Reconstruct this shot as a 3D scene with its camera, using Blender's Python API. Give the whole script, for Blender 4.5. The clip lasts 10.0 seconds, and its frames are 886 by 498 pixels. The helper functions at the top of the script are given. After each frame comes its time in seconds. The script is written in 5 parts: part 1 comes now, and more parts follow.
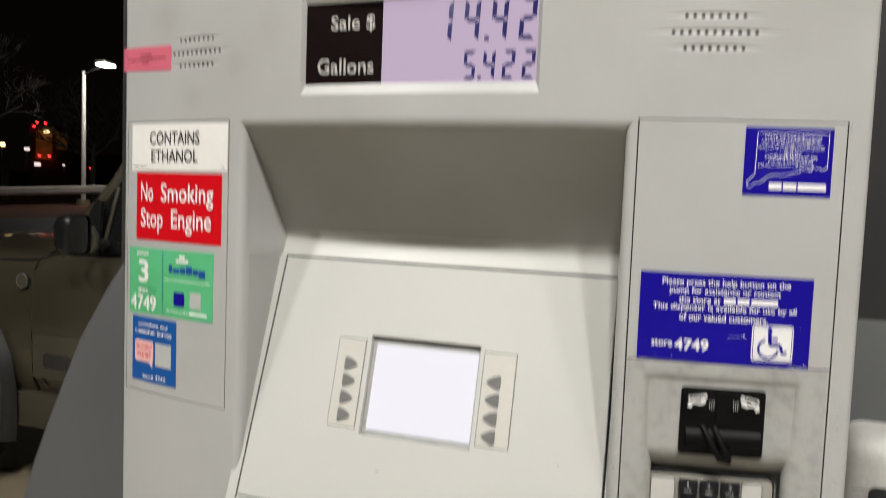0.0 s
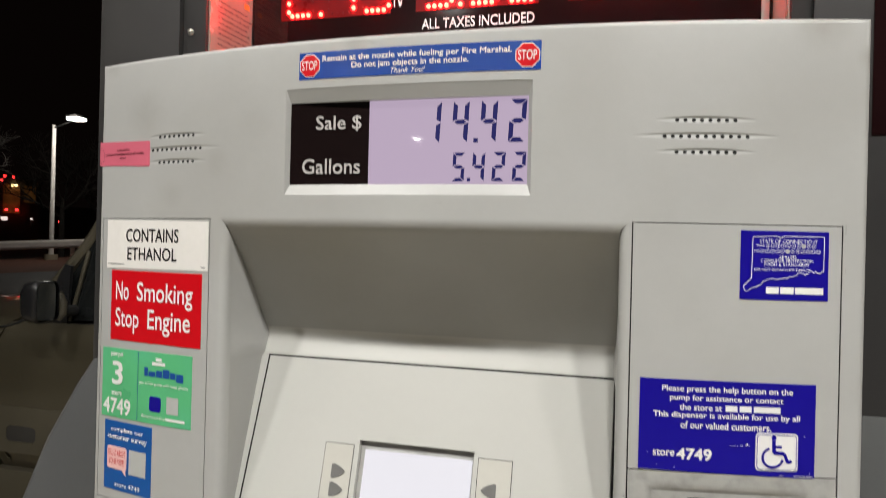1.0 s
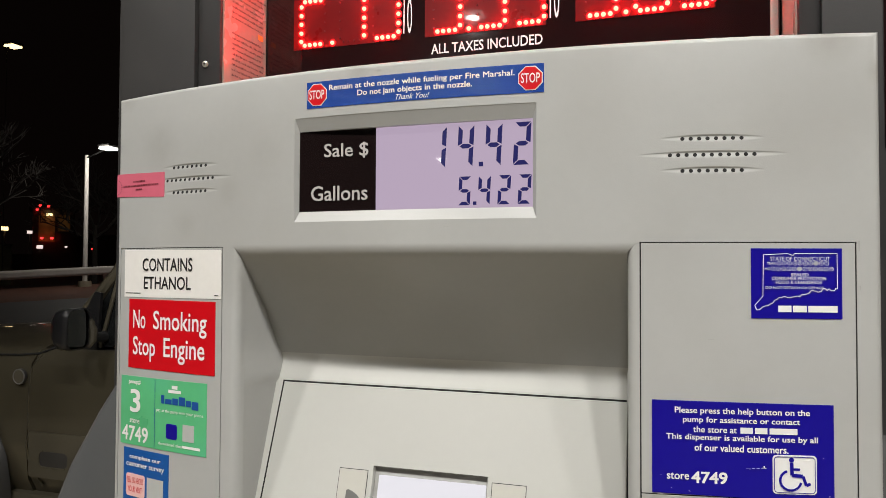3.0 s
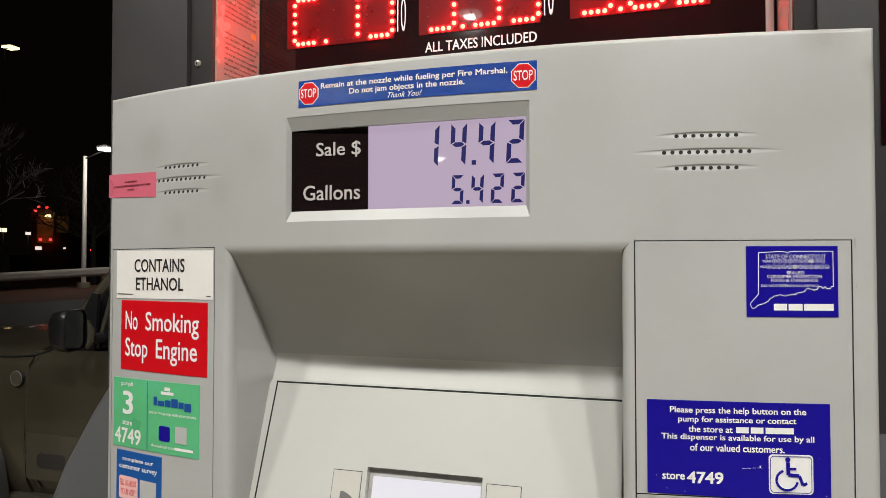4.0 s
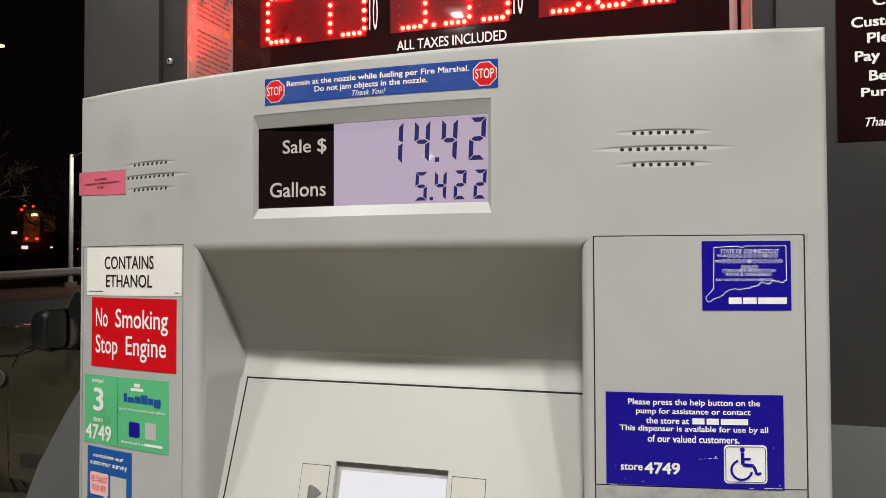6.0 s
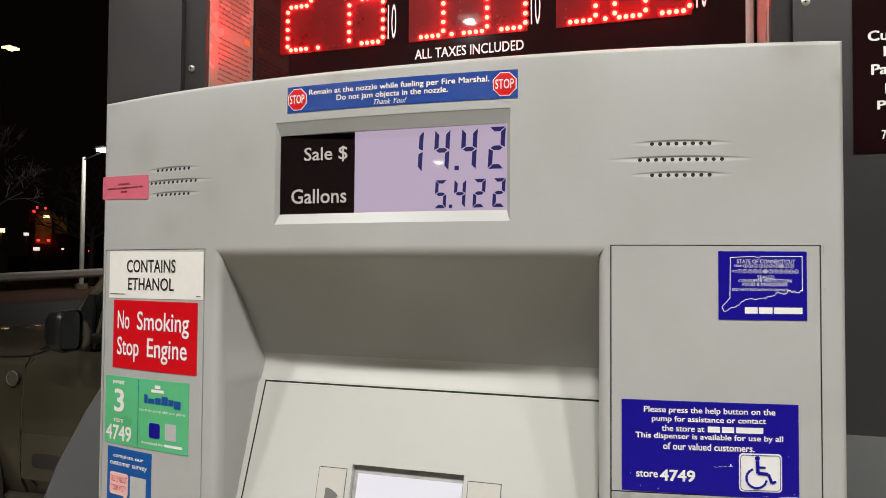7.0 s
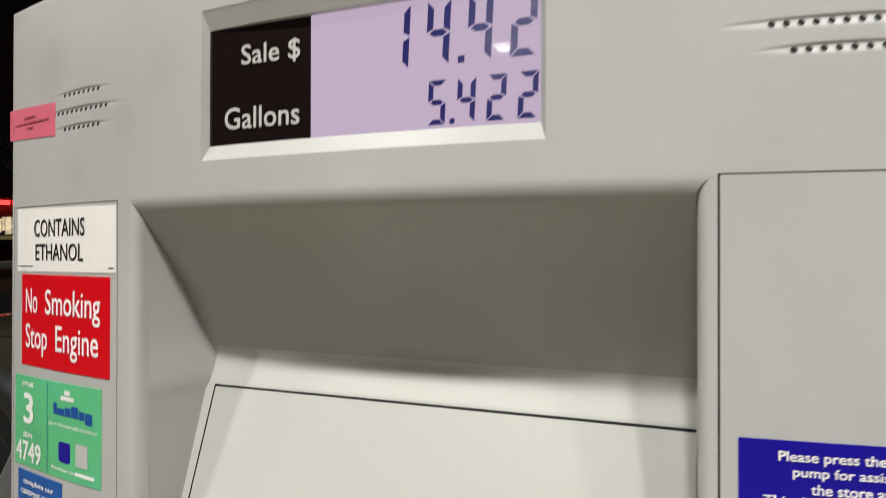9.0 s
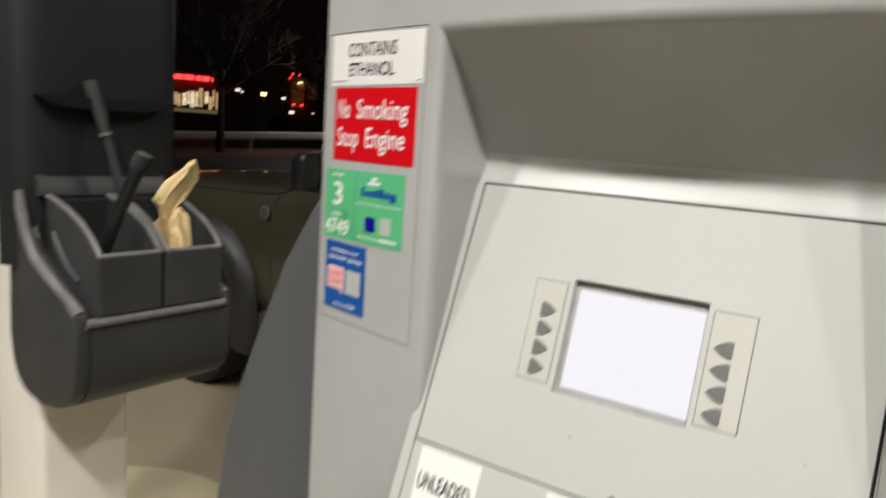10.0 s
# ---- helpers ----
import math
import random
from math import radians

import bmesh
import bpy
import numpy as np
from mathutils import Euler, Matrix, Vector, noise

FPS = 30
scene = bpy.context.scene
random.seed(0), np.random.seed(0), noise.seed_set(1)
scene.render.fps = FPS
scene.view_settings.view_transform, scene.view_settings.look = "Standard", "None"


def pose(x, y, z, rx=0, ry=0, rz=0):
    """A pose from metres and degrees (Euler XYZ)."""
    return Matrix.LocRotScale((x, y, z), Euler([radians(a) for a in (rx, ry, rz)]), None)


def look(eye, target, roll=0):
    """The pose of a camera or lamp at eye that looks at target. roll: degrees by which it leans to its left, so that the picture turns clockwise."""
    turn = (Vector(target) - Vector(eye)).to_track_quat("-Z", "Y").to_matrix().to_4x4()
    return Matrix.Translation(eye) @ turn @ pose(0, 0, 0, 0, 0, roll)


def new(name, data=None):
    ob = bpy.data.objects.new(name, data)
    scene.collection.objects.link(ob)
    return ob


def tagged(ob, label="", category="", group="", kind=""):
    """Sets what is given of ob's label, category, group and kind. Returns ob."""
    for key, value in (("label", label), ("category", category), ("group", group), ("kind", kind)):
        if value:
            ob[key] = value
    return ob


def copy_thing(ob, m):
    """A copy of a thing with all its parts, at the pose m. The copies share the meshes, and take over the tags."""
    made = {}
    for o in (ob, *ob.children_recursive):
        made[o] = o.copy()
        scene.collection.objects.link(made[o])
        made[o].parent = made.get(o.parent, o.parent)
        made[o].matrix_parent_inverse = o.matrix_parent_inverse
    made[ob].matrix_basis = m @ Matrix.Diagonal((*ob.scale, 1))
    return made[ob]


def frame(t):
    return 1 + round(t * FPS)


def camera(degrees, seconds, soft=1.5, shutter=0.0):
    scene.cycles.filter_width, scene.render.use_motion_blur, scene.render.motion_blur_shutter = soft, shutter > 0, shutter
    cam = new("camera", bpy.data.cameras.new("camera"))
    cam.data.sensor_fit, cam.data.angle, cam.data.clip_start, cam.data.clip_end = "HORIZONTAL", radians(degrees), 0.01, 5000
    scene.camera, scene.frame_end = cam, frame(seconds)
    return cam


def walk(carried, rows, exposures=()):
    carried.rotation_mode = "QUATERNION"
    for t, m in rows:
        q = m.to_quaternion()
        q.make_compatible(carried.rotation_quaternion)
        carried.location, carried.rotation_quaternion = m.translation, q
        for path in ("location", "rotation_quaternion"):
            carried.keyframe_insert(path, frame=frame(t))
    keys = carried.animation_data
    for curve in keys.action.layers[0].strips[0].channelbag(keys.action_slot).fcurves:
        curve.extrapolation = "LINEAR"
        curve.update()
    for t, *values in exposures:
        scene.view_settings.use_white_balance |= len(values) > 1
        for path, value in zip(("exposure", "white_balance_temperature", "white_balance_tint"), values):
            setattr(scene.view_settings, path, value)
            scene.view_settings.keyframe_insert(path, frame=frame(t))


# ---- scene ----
cam = camera(63.4, 10.0, soft=0.8, shutter=0.42)
PATH = [
    (0, (0.225, -0.593, 1.396), (-0.395, 1.303, 1.262), 2.2),
    (0.2, (0.223, -0.589, 1.371), (-0.380, 1.308, 1.174), 2.2),
    (0.5, (0.215, -0.583, 1.386), (-0.352, 1.326, 1.205), 1.6),
    (0.8, (0.206, -0.577, 1.423), (-0.343, 1.345, 1.350), 1.5),
    (1, (0.204, -0.578, 1.443), (-0.353, 1.343, 1.445), 1.4),
    (1.5, (0.21, -0.577, 1.449), (-0.375, 1.334, 1.527), 0.8),
    (2, (0.216, -0.573, 1.447), (-0.389, 1.332, 1.519), 0.8),
    (2.5, (0.218, -0.576, 1.447), (-0.404, 1.324, 1.508), 0.5),
    (4, (0.223, -0.568, 1.447), (-0.403, 1.331, 1.501), 0.0),
    (4.5, (0.225, -0.566, 1.448), (-0.38, 1.34, 1.504), -0.2),
    (5, (0.234, -0.563, 1.448), (-0.362, 1.345, 1.499), -0.7),
    (6.5, (0.248, -0.575, 1.444), (-0.36, 1.33, 1.491), 0.2),
    (7, (0.241, -0.58, 1.446), (-0.381, 1.32, 1.51), 0.4),
    (7.5, (0.234, -0.563, 1.447), (-0.4, 1.333, 1.521), -0.2),
    (8, (0.222, -0.503, 1.446), (-0.437, 1.384, 1.503), -0.9),
    (8.5, (0.22, -0.411, 1.446), (-0.508, 1.451, 1.496), -1.0),
    (9, (0.207, -0.348, 1.431), (-0.6, 1.482, 1.443), 0.1),
    (9.2, (0.2, -0.337, 1.419), (-0.652, 1.473, 1.388), 0.6),
    (9.5, (0.193, -0.350, 1.3955), (-0.758, 1.407, 1.296), 2.1),
    (9.8, (0.188, -0.428, 1.378), (-0.893, 1.240, 1.161), 3.1),
    (10, (0.195, -0.497, 1.367), (-0.948, 1.118, 1.073), 3.9),
]
walk(cam, [(t, look(eye, target, roll)) for t, eye, target, roll in PATH],
     [(0.0, 0.08), (0.5, 0.03), (0.8, 0.02), (1.3, -0.07), (8.2, -0.06), (9.0, 0.09), (9.5, 0.06), (10.0, 0.11)])

# ---- light ----
world = bpy.data.worlds.new("night")
scene.world = world
world.use_nodes = True
world.node_tree.nodes["Background"].inputs[0].default_value = (0.010, 0.006, 0.005, 1)
world.node_tree.nodes["Background"].inputs[1].default_value = 0.18


def area_light(name, x, y, z, size, power, colour=(1.0, 0.975, 0.935)):
    data = bpy.data.lights.new(name, "AREA")
    data.shape, data.size, data.energy, data.color = "SQUARE", size, power, colour
    ob = new(name, data)
    ob.location = (x, y, z)
    return ob


CANOPY_Z = 4.75
# Unseen lamps; the one at (-2.7, 0.9) is added to brighten ground behind.
FIXTURES = [(0.6, -2.3, 116), (1.7, -2.3, 112), (-1.8, -2.3, 98), (-3.9, -2.3, 62), (3.2, -2.3, 92), (-2.7, 0.9, 7), (2.2, 4.2, 80), (-2.3, -7.7, 30), (-3.5, -10.4, 26), (-6.5, -19.5, 17)]
for fx, fy, watts in FIXTURES:
    area_light("canopy_lamp", fx, fy, CANOPY_Z - 0.075, 0.20 if fy > -5 else 0.12, watts)


# ---- materials ----
def material(name, colour, rough=0.5, metal=0.0, vary=0.08, gloss_vary=0.05, scale=6.0, fine=0.03, fine_scale=140.0, bump=0.0,
             bump_scale=400.0, stain=None, stain_amount=0.0, stain_scale=3.0, coat=0.0, emit=None, strength=0.0, spec=0.5):
    m = bpy.data.materials.new(name)
    m.use_nodes = True
    nt = m.node_tree
    b = nt.nodes["Principled BSDF"]
    b.inputs["Roughness"].default_value = rough
    b.inputs["Metallic"].default_value = metal
    b.inputs["Coat Weight"].default_value = coat
    b.inputs["Specular IOR Level"].default_value = spec
    coord = nt.nodes.new("ShaderNodeTexCoord")

    def noise_node(s, detail=4.0):
        n = nt.nodes.new("ShaderNodeTexNoise")
        n.inputs["Scale"].default_value, n.inputs["Detail"].default_value = s, detail
        nt.links.new(coord.outputs["Object"], n.inputs["Vector"])
        return n

    def mix(kind, fac, a, c):
        x = nt.nodes.new("ShaderNodeMix")
        x.data_type, x.blend_type = "RGBA", kind
        for socket, value in ((x.inputs[0], fac), (x.inputs[6], a), (x.inputs[7], c)):
            if hasattr(value, "links"):
                nt.links.new(value, socket)
            else:
                socket.default_value = value
        return x.outputs[2]

    def ramp(socket, lo, hi):
        r = nt.nodes.new("ShaderNodeMapRange")
        r.inputs["From Min"].default_value, r.inputs["From Max"].default_value = 0.15, 0.85
        r.inputs["To Min"].default_value, r.inputs["To Max"].default_value = lo, hi
        nt.links.new(socket, r.inputs["Value"])
        return r.outputs[0]

    big = noise_node(scale)
    small = noise_node(fine_scale, 3.0)
    col = mix("MULTIPLY", 1.0, (*colour, 1), ramp(big.outputs[0], 1 - vary, 1 + vary))
    col = mix("MULTIPLY", 1.0, col, ramp(small.outputs[0], 1 - fine, 1 + fine))
    if stain:
        s = noise_node(stain_scale, 6.0)
        r = nt.nodes.new("ShaderNodeMapRange")
        r.inputs["From Min"].default_value, r.inputs["From Max"].default_value = 0.46, 0.88
        r.inputs["To Max"].default_value = stain_amount
        nt.links.new(s.outputs[0], r.inputs["Value"])
        col = mix("MIX", r.outputs[0], col, (*stain, 1))
    nt.links.new(col, b.inputs["Base Color"])
    nt.links.new(ramp(big.outputs[0], max(rough - gloss_vary, 0.02), min(rough + gloss_vary, 1)), b.inputs["Roughness"])
    if bump:
        g = noise_node(bump_scale, 3.0)
        n = nt.nodes.new("ShaderNodeBump")
        n.inputs["Strength"].default_value, n.inputs["Distance"].default_value = bump, 0.001
        nt.links.new(g.outputs[0], n.inputs["Height"])
        nt.links.new(n.outputs[0], b.inputs["Normal"])
    if emit:
        b.inputs["Emission Color"].default_value = (*emit, 1)
        b.inputs["Emission Strength"].default_value = strength
        if vary > 0.3:
            nt.links.new(ramp(small.outputs[0], strength * (1 - vary), strength * (1 + vary)), b.inputs["Emission Strength"])
    return m


def smudge(mat, spots, tint):
    """Soft soiled patches round given places of a surface: (x, z, radius, strength)."""
    nt = mat.node_tree
    b = nt.nodes["Principled BSDF"]
    base = b.inputs["Base Color"].links[0].from_socket
    coord = nt.nodes.new("ShaderNodeTexCoord")
    cloud = nt.nodes.new("ShaderNodeTexNoise")
    cloud.inputs["Scale"].default_value, cloud.inputs["Detail"].default_value = 45, 5
    nt.links.new(coord.outputs["Object"], cloud.inputs["Vector"])
    for x, z, radius, strength in spots:
        near = nt.nodes.new("ShaderNodeVectorMath")
        near.operation = "DISTANCE"
        near.inputs[1].default_value = (x, x * x / 2.66, z)
        nt.links.new(coord.outputs["Object"], near.inputs[0])
        edge = nt.nodes.new("ShaderNodeMapRange")
        edge.interpolation_type = "SMOOTHSTEP"
        edge.inputs["From Min"].default_value, edge.inputs["From Max"].default_value = radius, 0.0
        edge.inputs["To Max"].default_value = strength * 2
        nt.links.new(near.outputs["Value"], edge.inputs["Value"])
        amount = nt.nodes.new("ShaderNodeMath")
        amount.operation, amount.use_clamp = "MULTIPLY", True
        nt.links.new(edge.outputs[0], amount.inputs[0])
        nt.links.new(cloud.outputs[0], amount.inputs[1])
        x2 = nt.nodes.new("ShaderNodeMix")
        x2.data_type = "RGBA"
        nt.links.new(amount.outputs[0], x2.inputs[0])
        nt.links.new(base, x2.inputs[6])
        x2.inputs[7].default_value = (*tint, 1)
        base = x2.outputs[2]
    nt.links.new(base, b.inputs["Base Color"])


GREY = material("light_grey_powder_coat", (0.414, 0.416, 0.401), 0.38, vary=0.045, scale=9, fine=0.015, bump=0.045, bump_scale=900,
                stain=(0.27, 0.255, 0.22), stain_amount=0.5, stain_scale=5)
smudge(GREY, [(-0.287, 1.571, 0.035, 0.20), (-0.146, 1.556, 0.03, 0.12), (-0.192, 1.521, 0.02, 0.15), (-0.05, 1.625, 0.018, 0.3), (0.330, 1.630, 0.030, 0.35), (0.366, 1.600, 0.014, 0.4), (-0.25, 1.49, 0.02, 0.15), (-0.34, 1.628, 0.02, 0.3)], (0.21, 0.19, 0.155))
DOOR = material("pale_grey_plastic", (0.50, 0.50, 0.468), 0.30, vary=0.03, gloss_vary=0.02, scale=4, fine=0.012, bump=0.05, bump_scale=1200, spec=0.9)
WORN = material("scuffed_grey_plastic", (0.37, 0.37, 0.35), 0.5, vary=0.06, scale=14, fine=0.06, bump=0.1, bump_scale=700,
                stain=(0.17, 0.17, 0.16), stain_amount=0.6, stain_scale=90)
BOOT = material("stained_light_plastic", (0.42, 0.41, 0.385), 0.55, vary=0.1, scale=30, fine=0.12, fine_scale=260, bump=0.2, bump_scale=500,
                stain=(0.2, 0.2, 0.19), stain_amount=0.5, stain_scale=60)
CHARCOAL = material("charcoal_plastic", (0.029, 0.028, 0.028), 0.42, vary=0.1, scale=5, fine=0.05, bump=0.1, bump_scale=600,
                    stain=(0.066, 0.062, 0.058), stain_amount=0.5, stain_scale=5)
SKIRT = material("grey_side_sheathing", (0.088, 0.090, 0.090), 0.4, vary=0.06, scale=4, fine=0.04, bump=0.08, bump_scale=700,
                 stain=(0.10, 0.10, 0.10), stain_amount=0.4, stain_scale=7)
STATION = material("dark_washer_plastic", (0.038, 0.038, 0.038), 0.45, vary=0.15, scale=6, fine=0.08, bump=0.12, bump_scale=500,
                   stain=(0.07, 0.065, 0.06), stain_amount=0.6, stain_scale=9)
BLACK = material("black_plastic", (0.012, 0.012, 0.013), 0.3, vary=0.1)
READER = material("matt_black_plastic", (0.0040, 0.0038, 0.0040), 0.50, vary=0.15, scale=40, spec=0.14)
DISPLAY_INK = material("grey_white_display_print", (0.48, 0.46, 0.44), 0.4, vary=0.03)
FRAME_STEEL = material("dull_keypad_steel", (0.66, 0.63, 0.55), 0.30, metal=0.72, vary=0.15, scale=30, bump=0.1, bump_scale=500)
# Station plastic toned darker for the back panel, shade put into its colour.
BACK_PANEL = material("darkened_panel_plastic", (0.0105, 0.0105, 0.011), 0.5, vary=0.15, scale=8, fine=0.08, bump=0.1, bump_scale=500)
WORN_RIM = material("worn_plastic_rim", (0.15, 0.147, 0.14), 0.5, vary=0.3, scale=40, fine=0.15)
RUBBER = material("black_rubber", (0.02, 0.02, 0.021), 0.75, vary=0.2, scale=20)
# Black for joints, and for sheets standing in for shade in hollows.
GAP = material("flat_black", (0.008, 0.008, 0.008), 0.9)
STEEL = material("brushed_steel", (0.66, 0.64, 0.60), 0.42, metal=0.45, vary=0.06, scale=12, bump=0.1, bump_scale=500)
CHROME = material("chrome", (0.75, 0.75, 0.74), 0.12, metal=1.0)
LCD_BLACK = material("black_display_mask", (0.010, 0.006, 0.006), 0.12, vary=0.05, coat=0.4)
LCD_GLOW = material("lilac_backlit_lcd", (0.03, 0.026, 0.032), 0.022, gloss_vary=0.002, vary=0.05, emit=(0.86, 0.68, 0.90), strength=0.545)
LCD_INK = material("navy_lcd_segment", (0.012, 0.012, 0.06), 0.15, vary=0.03, emit=(0.03, 0.028, 0.16), strength=0.35)
SCREEN = material("white_backlit_screen", (0.12, 0.12, 0.12), 0.45, vary=0.01, spec=0.25, emit=(0.94, 0.92, 1.0), strength=0.74)
WHITE_INK = material("white_print", (0.80, 0.79, 0.77), 0.4, vary=0.02)
BLACK_INK = material("black_print", (0.015, 0.014, 0.014), 0.4)
LABEL_WHITE = material("white_vinyl", (0.80, 0.78, 0.74), 0.35, vary=0.02, stain=(0.6, 0.57, 0.52), stain_amount=0.2, stain_scale=20)
LABEL_RED = material("red_vinyl", (0.60, 0.004, 0.010), 0.3, vary=0.03)
LABEL_GREEN = material("green_vinyl", (0.10, 0.46, 0.20), 0.3, vary=0.12, scale=18, stain=(0.10, 0.50, 0.45), stain_amount=0.35, stain_scale=14)
LABEL_BLUE = material("mid_blue_vinyl", (0.005, 0.085, 0.33), 0.3, vary=0.04)
LABEL_NAVY = material("royal_blue_vinyl", (0.008, 0.004, 0.25), 0.3, vary=0.04, spec=0.3)
BAND_BLUE = material("blue_glossy_vinyl", (0.012, 0.055, 0.30), 0.14, vary=0.12, scale=60, bump=0.45, bump_scale=1400, spec=0.8)
PINK = material("pink_seal_tape", (0.62, 0.13, 0.19), 0.45, vary=0.05, scale=25)
PINK_INK = material("dark_red_print", (0.16, 0.02, 0.03), 0.5)
BUBBLE = material("pale_pink_print", (0.82, 0.50, 0.47), 0.4, vary=0.04)
BLUE_INK = material("blue_print", (0.01, 0.07, 0.30), 0.4)
CODE = material("grey_code_print", (0.45, 0.46, 0.44), 0.4)
SIGN_BLACK = material("dark_red_black_sign_face", (0.013, 0.0045, 0.005), 0.07, gloss_vary=0.02, vary=0.1, coat=0.2)
LED_PANEL = material("dark_red_led_window", (0.14, 0.002, 0.003), 0.3, vary=0.2, scale=40, coat=0.25, spec=0.3)
LED = material("red_led", (0.9, 0.1, 0.06), 0.3, emit=(1.0, 0.012, 0.007), strength=85.0)
# Emission standing in for the red bloom round each lit dot.
LED_HALO = material("red_led_halo", (0.5, 0.01, 0.01), 0.3, emit=(1.0, 0.010, 0.018), strength=1.3)
KEY_STRIP = material("ivory_key_strip", (0.51, 0.50, 0.452), 0.35, vary=0.04, scale=12)
KEY_INK = material("rubbed_grey_key_print", (0.34, 0.34, 0.33), 0.5, vary=0.35, scale=220)
SOFT_KEY = material("grey_rubber_key", (0.14, 0.138, 0.132), 0.6, vary=0.12, scale=60)
LED_OFF = material("unlit_led", (0.12, 0.01, 0.01), 0.3)
STRIP = material("creamy_instruction_film", (0.34, 0.31, 0.26), 0.27, vary=0.04, spec=0.9)
ISLAND = material("worn_cream_concrete", (0.54, 0.475, 0.315), 0.8, vary=0.12, scale=2.5, fine=0.08, fine_scale=90, bump=0.5, bump_scale=200,
                  stain=(0.30, 0.27, 0.20), stain_amount=0.5, stain_scale=3)
# Unseen front slabs, darkened to cut the light they bounce upwards.
LANE = material("darkened_lane_concrete", (0.20, 0.175, 0.135), 0.75, vary=0.15, scale=1.6, fine=0.10, fine_scale=90, bump=0.5, bump_scale=200,
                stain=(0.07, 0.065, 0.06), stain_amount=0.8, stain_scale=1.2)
CONCRETE = material("pale_concrete", (0.35, 0.295, 0.20), 0.8, vary=0.12, scale=1.6, fine=0.10, fine_scale=90, bump=0.5, bump_scale=200,
                    stain=(0.20, 0.19, 0.165), stain_amount=0.7, stain_scale=0.9)
ASPHALT = material("asphalt", (0.019, 0.0165, 0.015), 0.8, vary=0.25, scale=0.35, fine=0.25, fine_scale=60, bump=0.6, bump_scale=120,
                   stain=(0.034, 0.030, 0.027), stain_amount=0.5, stain_scale=0.2)
MULCH = material("red_brown_mulch", (0.088, 0.034, 0.020), 0.95, vary=0.3, scale=2, fine=0.4, fine_scale=20, bump=1.0, bump_scale=40)
COLUMN = material("white_column_paint", (0.88, 0.83, 0.74), 0.4, vary=0.04, scale=3, stain=(0.6, 0.52, 0.42), stain_amount=0.35, stain_scale=2.5)
CANOPY = material("white_canopy_deck", (0.75, 0.74, 0.72), 0.5, vary=0.03)
LENS = material("lamp_lens", (0.9, 0.9, 0.9), 0.3, emit=(1.0, 0.97, 0.9), strength=14)
GALV = material("galvanised_steel", (0.60, 0.57, 0.54), 0.85, metal=0.0, vary=0.12, scale=3)
CAR_PAINT = material("olive_gold_car_paint", (0.074, 0.064, 0.042), 0.3, metal=0.35, vary=0.05, scale=2, coat=0.7)
CLADDING = material("grey_brown_cladding", (0.070, 0.061, 0.042), 0.5, vary=0.08, scale=4)
CAR_GLASS = material("dark_car_glass", (0.01, 0.011, 0.011), 0.05, coat=0.6)
MIRROR = material("mirror_glass", (0.8, 0.82, 0.8), 0.03, metal=1.0, vary=0.01)
BARK = material("bare_bark", (0.016, 0.013, 0.010), 0.9, vary=0.2, scale=5)
PAPER = material("crumpled_tan_paper", (0.74, 0.56, 0.28), 0.8, vary=0.12, scale=25, fine=0.1)
FAR_WALL = material("dark_masonry", (0.10, 0.075, 0.06), 0.8, vary=0.2, scale=0.4)
WARM_WINDOW = material("lit_shop_window", (0.3, 0.25, 0.18), 0.3, vary=0.8, scale=0.8, fine_scale=2.2, emit=(1.0, 0.66, 0.30), strength=0.40)
PALE_WINDOW = material("pale_lit_window", (0.3, 0.27, 0.22), 0.3, vary=0.8, scale=0.8, fine_scale=2.2, emit=(1.0, 0.82, 0.52), strength=0.65)
RED_SIGN = material("red_neon_band", (0.5, 0.02, 0.02), 0.4, emit=(1.0, 0.03, 0.03), strength=4.0)
ORANGE_GLOW = material("orange_lit_panel", (0.2, 0.09, 0.03), 0.5, vary=0.95, scale=0.7, fine_scale=1.6, emit=(1.0, 0.28, 0.05), strength=0.03)
WHITE_GLOW = material("white_lamp_glow", (0.9, 0.9, 0.9), 0.4, emit=(1.0, 0.95, 0.85), strength=30)
WARM_GLOW = material("warm_lamp_glow", (0.9, 0.85, 0.7), 0.4, emit=(1.0, 0.74, 0.34), strength=2.6)
DIM_GLOW = material("dim_far_light", (0.5, 0.5, 0.5), 0.4, emit=(1.0, 0.82, 0.75), strength=1.0)
YELLOW_KEY = material("yellow_key", (0.78, 0.52, 0.03), 0.4)
GREEN_KEY = material("green_key", (0.03, 0.38, 0.10), 0.4)


# ---- building helpers ----
def part(name, bm, mat, parent=None, label="", smooth=35):
    bmesh.ops.recalc_face_normals(bm, faces=bm.faces)
    me = bpy.data.meshes.new(name)
    bm.to_mesh(me)
    bm.free()
    me.materials.append(mat)
    if smooth:
        me.polygons.foreach_set("use_smooth", [True] * len(me.polygons))
        me.set_sharp_from_angle(angle=radians(smooth))
    ob = new(name, me)
    if parent is not None:
        ob.parent = parent
    if label:
        ob["label"] = label
    return ob


def thing(name, label, category, group="", kind=""):
    return tagged(new(name), label, category, group, kind)


def box(bm, x0, x1, y0, y1, z0, z1, bevel=0.0, seg=2):
    m = Matrix.Translation(((x0 + x1) / 2, (y0 + y1) / 2, (z0 + z1) / 2)) @ Matrix.Diagonal((x1 - x0, y1 - y0, z1 - z0, 1))
    made = bmesh.ops.create_cube(bm, size=1, matrix=m)["verts"]
    if bevel:
        edges = list({e for v in made for e in v.link_edges})
        bmesh.ops.bevel(bm, geom=edges, offset=bevel, segments=seg, profile=0.5, affect="EDGES")
    return bm


def boxed(*a, **k):
    return box(bmesh.new(), *a, **k)


